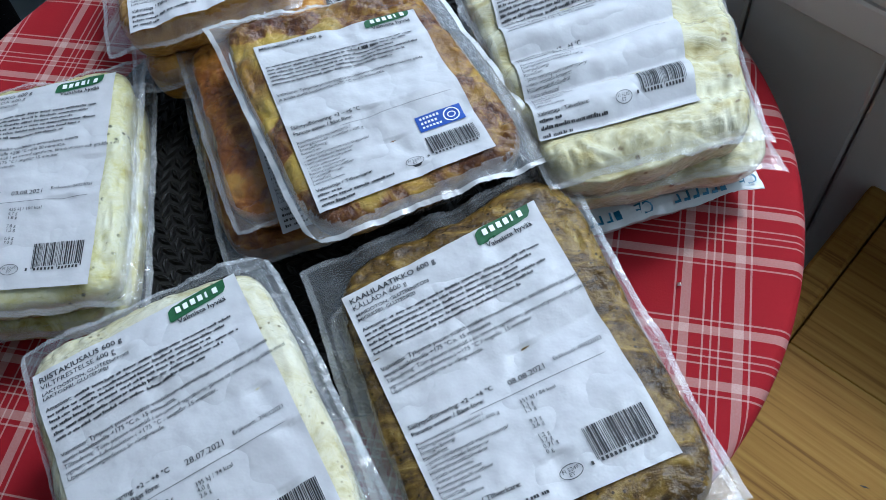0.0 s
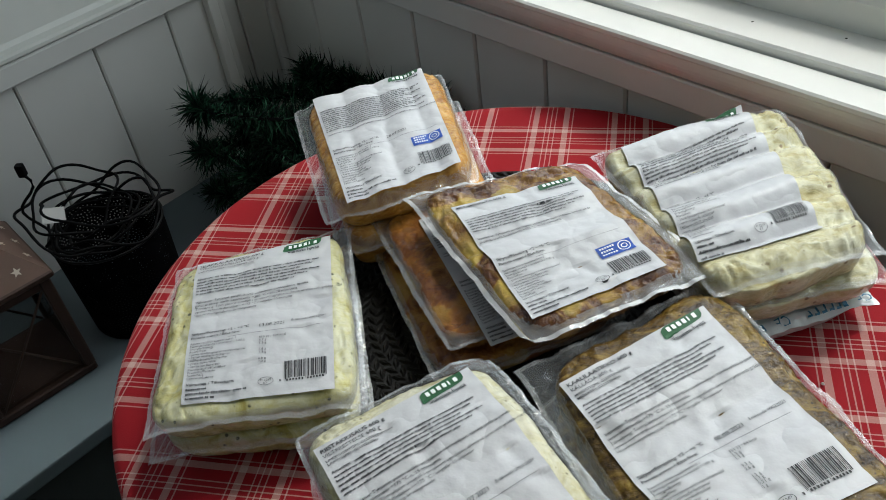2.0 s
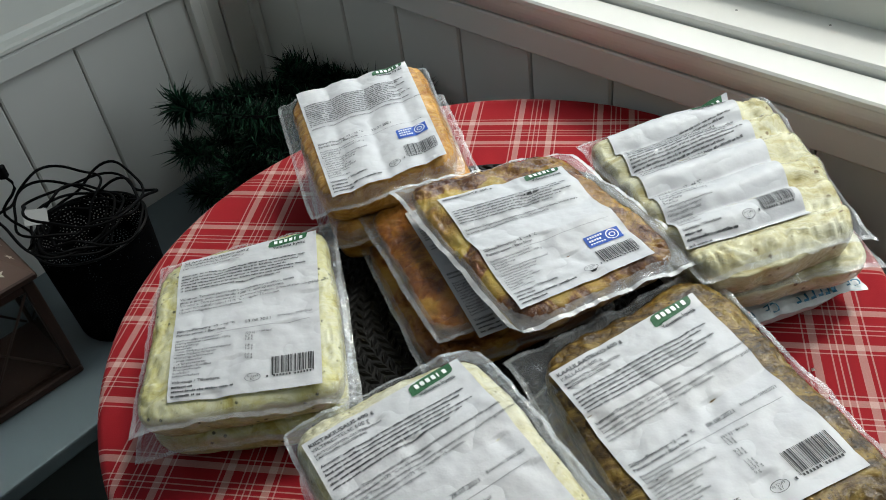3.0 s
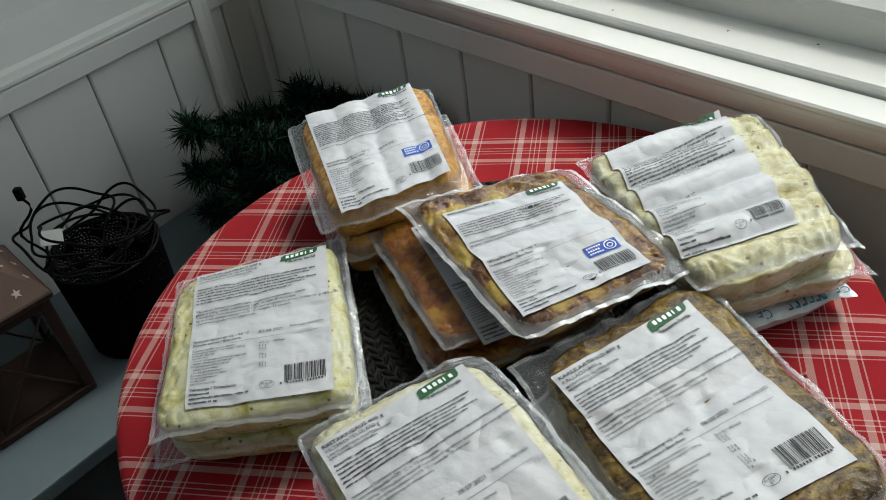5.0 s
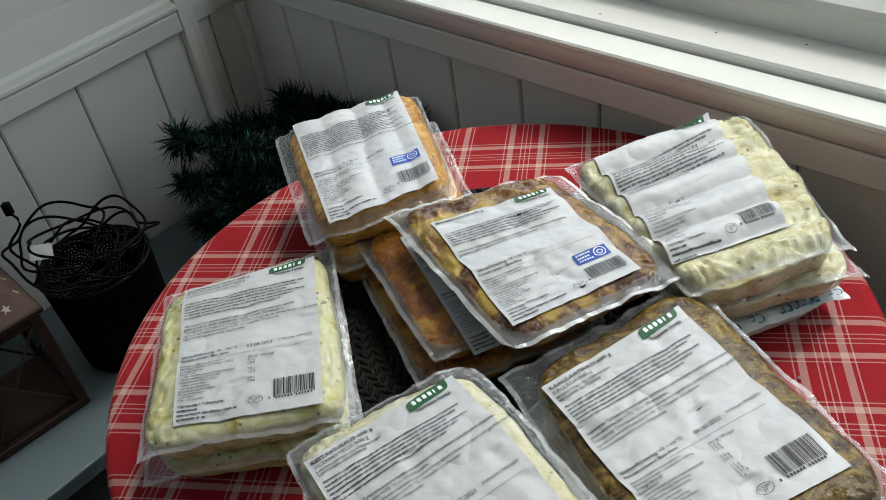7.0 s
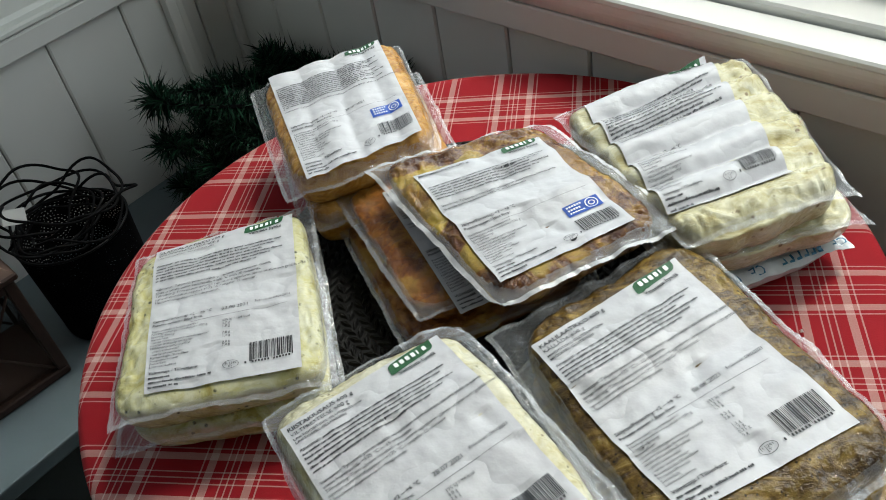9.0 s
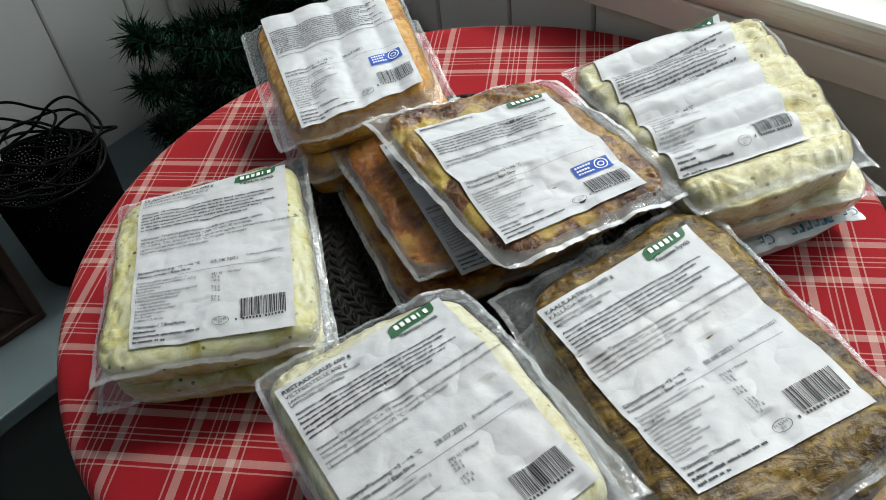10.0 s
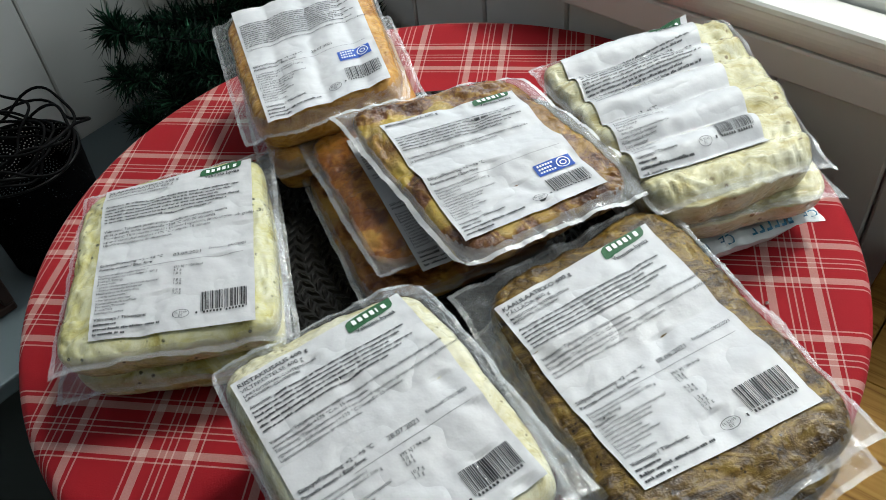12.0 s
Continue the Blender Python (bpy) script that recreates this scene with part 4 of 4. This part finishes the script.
shape = Pack([(-0.133, 0.331), (-0.01, 0.387), (0.061, 0.242), (-0.059, 0.182)], 0.766, 0.020, 0.018, (0.055, 0.07, 0.04, 0.04), (5, 0.001, 0), 0.0015, seed=22)
pouch_of(shape, F_WHITE, "vacuum pack of white potato bake underneath another pack")

# herring bake, two packs
shape = Pack([(-0.250, 0.524), (-0.114, 0.556), (-0.091, 0.372), (-0.237, 0.363)], 0.780, 0.020, 0.010, (0.03, 0.045, 0.035, 0.028), (6.6, 0.0030, 0.02), 0.0012, seed=31, rough=0.0030, points=(0.02, 0.06, 0.03, 0.06))
spec = full_label([(-0.228, 0.516), (-0.126, 0.534), (-0.112, 0.38), (-0.213, 0.379)], "SILAKKALAATIKKO 600 g", "STRÖMMINGSLÅDA 600 g", ("LAKTOOSITON, GLUTEENITON",), ("Valmistus: Tyhjennä pussin sisältö voideltuun uunivuokaan, tasoita", "pinta ja paista uunin keskitasolla +200 °C noin 20 minuuttia.") + COOK[2:], "03.08.2021", "04022021",
                  ("435 kJ / 104 kcal", "4,7 g", "1,8 g", "", "7,8 g", "1,2 g", "", "0,8 g", "7,0 g"), logo=(68, 1.0, 98, 10.0))
pouch_of(shape, F_CREAM, "upper vacuum pack of creamy herring bake with white label", spec, 3)
shape = Pack([(-0.251, 0.529), (-0.116, 0.56), (-0.09, 0.371), (-0.243, 0.362)], 0.752, 0.014, 0.014, (0.05, 0.055, 0.04, 0.04), (5, 0.001, 0), 0.0016, seed=32, rough=0.0030, points=(0, 0, 0.03, 0.05))
pouch_of(shape, F_CREAM, "vacuum pack of creamy herring bake underneath another pack")

# sailor's stew over two more stews
shape = Pack([(-0.066, 0.549), (0.077, 0.573), (0.145, 0.435), (0.013, 0.381)], 0.807, 0.016, 0.010, (0.045, 0.085, 0.03, 0.04), (6.6, 0.0034, 0.03), 0.0012, seed=41, rough=0.0030, points=(0.06, 0.03, 0.03, -0.03))
spec = full_label([(-0.03, 0.521), (0.065, 0.544), (0.11, 0.436), (0.018, 0.4)], "MERIMIESPATA 600 g", "", (), ("Valmistus: Tyhjennä pussin sisältö voideltuun uunivuokaan, tasoita pinta", "ja paista uunin keskitasolla +175 °C n. 15 minuuttia."), "", "", (),
                  logo=(71, -1.0, 101, 8.0), badge=(71, 101), barcode=(71, 119, 132), oval=(60, 134))
pouch_of(shape, F_STEW, "vacuum pack of brown meat stew on top of the pile", spec, 4, film=M_FILMGLARE, weld=M_WELDGLARE)
shape = Pack([(-0.099, 0.566), (0.041, 0.609), (0.095, 0.462), (-0.039, 0.411)], 0.775, 0.014, 0.010, (0.04, 0.04, 0.03, 0.03), (5, 0.0012, 0.02), 0.0014, seed=42, points=(0.04, 0, 0, 0))
spec = full_label([(-0.058, 0.550), (0.040, 0.585), (0.088, 0.447), (-0.010, 0.410)], "MERIMIESPATA 600 g", "", (), COOK[:2], "", "", (), logo=None, barcode=(71, 112, 126), oval=(60, 128))
pouch_of(shape, F_BROWN, "vacuum pack of orange-brown stew half covered by another pack", spec, 5)
shape = Pack([(-0.103, 0.56), (0.036, 0.603), (0.093, 0.45), (-0.049, 0.401)], 0.750, 0.012, 0.010, (0.04, 0.04, 0.035, 0.035), (5, 0.001, 0), 0.0012, seed=43, points=(0.03, 0, 0, 0.03))
pouch_of(shape, F_BROWN, "vacuum pack of dark brown stew at the bottom of the pile")

# orange pasta bake over a paler pack
shape = Pack([(-0.172, 0.707), (-0.033, 0.746), (-0.004, 0.567), (-0.129, 0.535)], 0.804, 0.024, 0.012, (0.075, 0.02, 0.02, 0.05), (4, 0.0006, 0.1), 0.0014, (4, 0.0022), seed=51, rough=0.0032, points=(0.01, 0.05, 0.0, 0.02))
spec = full_label([(-0.15, 0.701), (-0.051, 0.737), (-0.02, 0.58), (-0.109, 0.542)], "", "", (), COOK[:1], "28.07.2021", "", (), logo=(71, 0.0, 101, 8.0), badge=(71, 96), barcode=(72, 117, 130), oval=(60, 133), dense=True)
spec["lines"] = [l for l in spec["lines"] if l[3]]
pouch_of(shape, F_ORANGE, "vacuum pack of orange pasta bake with a wrinkled white label", spec, 6)
shape = Pack([(-0.161, 0.719), (-0.02, 0.753), (0.014, 0.567), (-0.125, 0.533)], 0.768, 0.020, 0.018, (0.06, 0.06, 0.04, 0.04), (5, 0.001, 0), 0.0014, seed=52, points=(0, 0.03, 0.03, 0))
pouch_of(shape, F_ORANGE, "vacuum pack of orange-brown food underneath another pack")

# pale potato dish over another and a gel cold pack
shape = Pack([(0.082, 0.588), (0.246, 0.627), (0.256, 0.444), (0.137, 0.414)], 0.804, 0.022, 0.012, (0.012, 0.025, 0.01, 0.01), (6, 0.0050, 0.05), 0.0020, seed=61, rough=0.0032, rolls=True, points=(0.04, 0.0, 0.10, 0.03))
spec = full_label([(0.105, 0.577), (0.211, 0.622), (0.221, 0.462), (0.134, 0.442)], "", "", (), COOK[:2], "", "", (), logo=(70, 0.0, 100, 9.0), barcode=(70, 116, 130), oval=(58, 132), dense=True)
spec["lines"] = [l for l in spec["lines"] if l[3]]
pouch_of(shape, F_PALE, "vacuum pack of pale potato chunks with a rippled white label", spec, 7)
shape = Pack([(0.085, 0.591), (0.246, 0.63), (0.268, 0.443), (0.138, 0.423)], 0.773, 0.014, 0.012, (0.02, 0.02, 0.01, 0.01), (6, 0.002, 0), 0.002, seed=62, rough=0.0032, points=(0, 0.02, 0.10, 0.03))
pouch_of(shape, F_PALE, "vacuum pack of pale potato chunks underneath another pack")

# white gel cold pack with teal print
ICE = Pack([(0.099, 0.584), (0.233, 0.622), (0.266, 0.449), (0.150, 0.417)], 0.744, 0.009, 0.011, (0.02, 0.02, 0.02, 0.02), (5, 0.002, 0), 0.0022, seed=71, points=(0.05, 0.05, 0.06, 0.05))
ice = empty("cold_pack", (0, 0, 0), "flat white plastic gel cold pack with teal print", "cold pack")
part("bag", joined([ICE.filling(30), ICE.film(False, 60, 70), ICE.film(True, 60, 70)]), M_ICE, ice, smooth=True)
tx = Print()
for row in range(6):
    x = -8.0 * row
    while x < 150:
        tx.text(x, 30 * row + 9, 7.5, "ICE", 0.01)
        tx.bar(x + 24, 30 * row + 3, 4, 6)
        for g in range(5):
            tx.bar(x + 30 + 6.2 * g, 30 * row + 3, 4.2, 1.4)
            tx.bar(x + 30 + 6.2 * g, 30 * row + 3, 1.4, 6)
        x += 70


def on_ice(x, y):
    """The print runs upside down, from the near edge."""
    s, t = 1 - x / 130, 1 - y / 175
    px, py = bil(ICE.c, s, t)
    a, b = ICE.ab(s, t)
    return (px, py, ICE.seam + ICE.height(a, b, 1.0) + 0.0026)


keep = [f for f in tx.f if all(2 < tx.v[i][0] < 128 and 2 < tx.v[i][1] < 172 for i in f)]
used = sorted({i for f in keep for i in f})
back = {i: k for k, i in enumerate(used)}
part("printed_text", ([on_ice(*tx.v[i]) for i in used], [], [tuple(back[i] for i in f) for f in keep]), M_ICEINK, ice, "teal printed words")["kind"] = "stuff"


# ---------- tinsel garland heaped in the corner ----------
def garland():
    rng = random.Random(5)
    verts, faces, core = [], [], []
    cx, cy = -0.136, 1.030
    path = []
    turns = 7
    steps = 520
    for k in range(steps):
        f = k / steps
        a = 2 * math.pi * turns * f
        r = 0.118 + 0.040 * math.sin(2.3 * a + 1) + 0.022 * math.sin(5.1 * f * 20)
        lift = 0.482 + 0.140 * f + 0.020 * math.sin(1.7 * a) + 0.010 * math.sin(4.3 * a)
        path.append(Vector((cx + r * 1.48 * math.cos(a) + 0.02 * f, cy + r * 0.78 * math.sin(a) + 0.02 * f, lift)))
    # a loose end that trails towards the pot
    tail = [path[0].lerp(Vector((-0.375, 0.915, 0.475)), k / 60) + Vector((0, 0.012 * math.sin(k * 0.2), 0.03 * math.sin(math.pi * k / 60))) for k in range(60, 0, -1)]
    path = tail + path
    # the heap leans on both walls
    for p in path:
        for inward in (IN_L, IN_R):
            p += inward * max(0.0, 0.030 - (p - CORNER).dot(inward))
    for i in range(len(path) - 1):
        p, d = path[i], (path[i + 1] - path[i])
        dn = d.normalized()
        # needles stand in tufts along the wire
        tuft = 0.75 + 0.35 * math.sin(i * 0.9)
        for _ in range(78):
            v = Vector((rng.gauss(0, 1), rng.gauss(0, 1), rng.gauss(0, 1)))
            v = v - dn * v.dot(dn)
            v = (v.normalized() + dn * rng.uniform(-0.3, 0.9)).normalized()
            s = p + d * rng.random()
            n = rng.uniform(0.020, 0.040) * tuft
            side = v.cross(Vector((rng.gauss(0, 1), rng.gauss(0, 1), rng.gauss(0, 1)))).normalized() * rng.uniform(0.0006, 0.0012)
            bendv = Vector((rng.gauss(0, 1), rng.gauss(0, 1), rng.gauss(0, 1) - 0.4)) * 0.005
            mid, tip = s + v * n * 0.6, s + v * n + bendv
            if tip.z < 0.443 or min((tip - CORNER).dot(IN_L), (tip - CORNER).dot(IN_R)) < 0.003:
                continue
            o = len(verts)
            verts += [tuple(s - side), tuple(s + side), tuple(mid + side), tuple(mid - side), tuple(tip)]
            faces += [(o, o + 1, o + 2, o + 3), (o + 3, o + 2, o + 4)]
    g = empty("garland", (0, 0, 0), "heap of dark green tinsel garland in the corner", "garland")
    part("tinsel", (verts, [], faces), M_NEEDLE, g, "fine dark green tinsel needles")["kind"] = "stuff"
    part("wire", tube([tuple(p) for p in path], 0.003, 5), M_CORD, g, "dark core wire")
    return g


garland()

# ---------- black perforated pot with cords ----------
BENCH_Z = 0.440
POT = Vector((-0.468, 0.848, BENCH_Z))


def punched():
    m, n, l, b = mat("punched_black_metal", 0.8, 0, 0, 0.04)
    b.inputs["Base Color"].default_value = (0.0025, 0.0025, 0.003, 1)
    uv = n.new("ShaderNodeSeparateXYZ")
    l.new(coords(n, l, "UV"), uv.inputs[0])
    cell = 0.036
    u = calc(n, l, "SUBTRACT", calc(n, l, "MODULO", uv.outputs[0], cell), cell / 2)
    v = calc(n, l, "SUBTRACT", calc(n, l, "MODULO", uv.outputs[1], cell), cell / 2)
    r = calc(n, l, "SQRT", calc(n, l, "ADD", calc(n, l, "MULTIPLY", u, u), calc(n, l, "MULTIPLY", v, v)))
    ang = calc(n, l, "ARCTAN2", v, u)
    # rings of round holes, twelve to a ring
    ringd = calc(n, l, "SUBTRACT", calc(n, l, "MODULO", calc(n, l, "ADD", r, 0.0022), 0.0044), 0.0022)
    ringno = calc(n, l, "ROUND", calc(n, l, "DIVIDE", r, 0.0044))
    per = calc(n, l, "DIVIDE", 6.28318, calc(n, l, "MAXIMUM", calc(n, l, "MULTIPLY", ringno, 7.0), 1.0))
    ad = calc(n, l, "SUBTRACT", calc(n, l, "MODULO", calc(n, l, "ADD", ang, 6.28318), per), calc(n, l, "MULTIPLY", per, 0.5))
    arc = calc(n, l, "MULTIPLY", ad, r)
    dist = calc(n, l, "SQRT", calc(n, l, "ADD", calc(n, l, "MULTIPLY", arc, arc), calc(n, l, "MULTIPLY", ringd, ringd)))
    hole = calc(n, l, "LESS_THAN", dist, 0.00075)
    hole = calc(n, l, "MULTIPLY", hole, calc(n, l, "LESS_THAN", r, 0.0175))
    clear = n.new("ShaderNodeBsdfTransparent")
    mx = n.new("ShaderNodeMixShader")
    l.new(hole, mx.inputs[0])
    l.new(b.outputs[0], mx.inputs[1])
    l.new(clear.outputs[0], mx.inputs[2])
    l.new(mx.outputs[0], n["Material Output"].inputs[0])
    return m


def pot():
    holder = empty("pot", tuple(POT), "black metal pot punched with dotted rosettes, full of cords", "pot")
    seg, rows, high, r0, r1 = 72, 12, 0.134, 0.063, 0.069
    verts, uvs, faces = [], [], []
    for k in range(rows + 1):
        f = k / rows
        r = r0 + (r1 - r0) * f
        for j in range(seg + 1):
            a = 2 * math.pi * j / seg
            verts.append((r * math.cos(a), r * math.sin(a), 0.002 + high * f))
            uvs.append((a * 0.0573 + 1, high * f + 1))
    for k in range(rows):
        for j in range(seg):
            faces.append((k * (seg + 1) + j, k * (seg + 1) + j + 1, (k + 1) * (seg + 1) + j + 1, (k + 1) * (seg + 1) + j))
    me = bpy.data.meshes.new("side")
    me.from_pydata(verts, [], faces)
    layer = me.uv_layers.new(name="UVMap")
    for loop in me.loops:
        layer.data[loop.index].uv = uvs[loop.vertex_index]
    me.polygons.foreach_set("use_smooth", [True] * len(me.polygons))
    me.materials.append(punched())
    side = new("side", me)
    side.parent = holder
    part("bottom", disc(r0, 0.0, 0.003, 48), M_BLACK, holder)
    part("rim", tube([(r1 * math.cos(2 * math.pi * k / 64), r1 * math.sin(2 * math.pi * k / 64), 0.136) for k in range(64)], 0.0016, 6, True), M_BLACK, holder, "rolled metal rim", smooth=True)
    return holder


pot()


def cords():
    rng = random.Random(9)
    holder = empty("light_string", tuple(POT + Vector((0, 0, 0.136))), "tangle of black light-string cords with a paper tag", "cord")
    for k in range(9):
        pts = []
        ph, rr, tilt = rng.uniform(0, 6.28), rng.uniform(0.045, 0.082), rng.uniform(0.1, 0.75)
        ox, oy, oz = rng.uniform(-0.035, 0.03), rng.uniform(-0.025, 0.03), rng.uniform(0.0, 0.018)
        for i in range(60):
            a = 2 * math.pi * i / 60
            r = rr * (1 + 0.16 * math.sin(2 * a + ph) + 0.07 * math.sin(5 * a + ph * 2))
            z = oz + 0.012 + rr * tilt * (0.6 + math.sin(a + ph)) * 0.75 + 0.006 * math.sin(3 * a + k)
            pts.append((ox + r * math.cos(a), oy + r * math.sin(a), max(z, 0.006)))
        part("cord", tube(pts, 0.0017, 6, True), M_CORD, holder, smooth=True)
    arc = [(-0.062 + 0.012 * math.sin(f * 9), -0.035 + 0.02 * f, 0.004 + 0.092 * f) for f in [i / 12 for i in range(13)]]
    part("cord", tube(arc, 0.0018, 6), M_CORD, holder, smooth=True)
    part("plug", box_bm(0.009, 0.009, 0.016, 0.002, 2, at=(arc[-1][0], arc[-1][1], arc[-1][2] + 0.006)), M_CORD, holder, "black plug end")
    tag = part("tag", box_bm(0.026, 0.0006, 0.018, m=pose(-0.034, -0.036, 0.05, -35, 8, 12)), M_TAG, holder, "small white paper tag")
    return holder


cords()


# ---------- rusty lantern ----------
def lantern():
    e = Vector((math.cos(radians(42)), math.sin(radians(42)), 0))
    q = Vector((-e.y, e.x, 0))
    base = Vector((-0.588, 0.746, BENCH_Z))
    holder = empty("lantern", tuple(base), "rusty brown metal lantern with star cut-outs on its roof", "lantern")
    R = Matrix(((e.x, q.x, 0, 0), (e.y, q.y, 0, 0), (0, 0, 1, 0), (0, 0, 0, 1)))
    h, s = 0.155, 0.058
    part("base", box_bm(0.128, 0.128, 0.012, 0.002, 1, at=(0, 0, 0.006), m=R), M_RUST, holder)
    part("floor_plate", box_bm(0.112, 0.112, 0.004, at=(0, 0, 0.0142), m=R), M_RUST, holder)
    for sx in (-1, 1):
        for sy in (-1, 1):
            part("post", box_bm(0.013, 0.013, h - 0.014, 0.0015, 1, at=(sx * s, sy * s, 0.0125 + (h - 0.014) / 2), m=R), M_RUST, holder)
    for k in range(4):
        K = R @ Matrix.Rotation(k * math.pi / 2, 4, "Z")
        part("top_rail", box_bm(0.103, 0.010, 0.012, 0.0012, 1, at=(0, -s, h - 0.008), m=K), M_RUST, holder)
        part("pane", box_bm(0.102, 0.0015, h - 0.03, at=(0, -s + 0.003, h / 2), m=K), M_LGLASS, holder, "clear glass pane").visible_shadow = False
        for sg in (-1, 1):
            part("cross_bar", joined([tube([tuple(K @ Vector((-0.05 * sg, -s - 0.001 - 0.0012 * (sg + 1), 0.015))), tuple(K @ Vector((0.05 * sg, -s - 0.001 - 0.0012 * (sg + 1), h - 0.016)))], 0.0016, 6)]), M_RUST, holder)
    # eave and hipped roof with a flat top
    part("eave", box_bm(0.140, 0.140, 0.009, 0.002, 1, at=(0, 0, h + 0.004), m=R), M_RUST, holder)
    verts = [(-0.068, -0.068, h + 0.0085), (0.068, -0.068, h + 0.0085), (0.068, 0.068, h + 0.0085), (-0.068, 0.068, h + 0.0085)]
    verts += [(x * 0.32, y * 0.32, h + 0.062) for x, y, _ in verts[:4]]
    roof = part("roof", ([tuple(R @ Vector(v)) for v in verts], [], [(0, 1, 5, 4), (1, 2, 6, 5), (2, 3, 7, 6), (3, 0, 4, 7), (4, 5, 6, 7), (3, 2, 1, 0)]), M_RUSTTOP, holder, "roof in a lighter brown than the sides")
    for k in range(4):
        K = R @ Matrix.Rotation(k * math.pi / 2, 4, "Z")
        for sx, f in ((-0.038, 0.22), (0.0, 0.20), (0.038, 0.22), (-0.02, 0.55), (0.02, 0.55), (0.0, 0.8)):
            c = Vector((sx, -0.068 + 0.0462 * f - 0.0009, h + 0.0085 + 0.0535 * f + 0.0007))
            u, w = Vector((1, 0, 0)), Vector((0, 0.0462, 0.0535)).normalized()
            pts = [tuple(K @ (c + u * (r * math.cos(a)) + w * (r * math.sin(a)))) for r, a in ((0.0062 if i % 2 == 0 else 0.0026, math.pi / 2 + i * math.pi / 5) for i in range(10))]
            part("star", (pts + [tuple(K @ c)], [], [(i, (i + 1) % 10, 10) for i in range(10)]), M_STAR, roof)
    part("knob", disc(0.010, h + 0.0625, h + 0.074, 20), M_RUST, holder)
    ring = [tuple(R @ Vector((0.016 * math.cos(2 * math.pi * k / 32), 0, h + 0.087 + 0.016 * math.sin(2 * math.pi * k / 32)))) for k in range(32)]
    part("ring_handle", tube(ring, 0.0018, 6, True), M_RUST, holder, "thin wire ring handle")
    return holder


lantern()
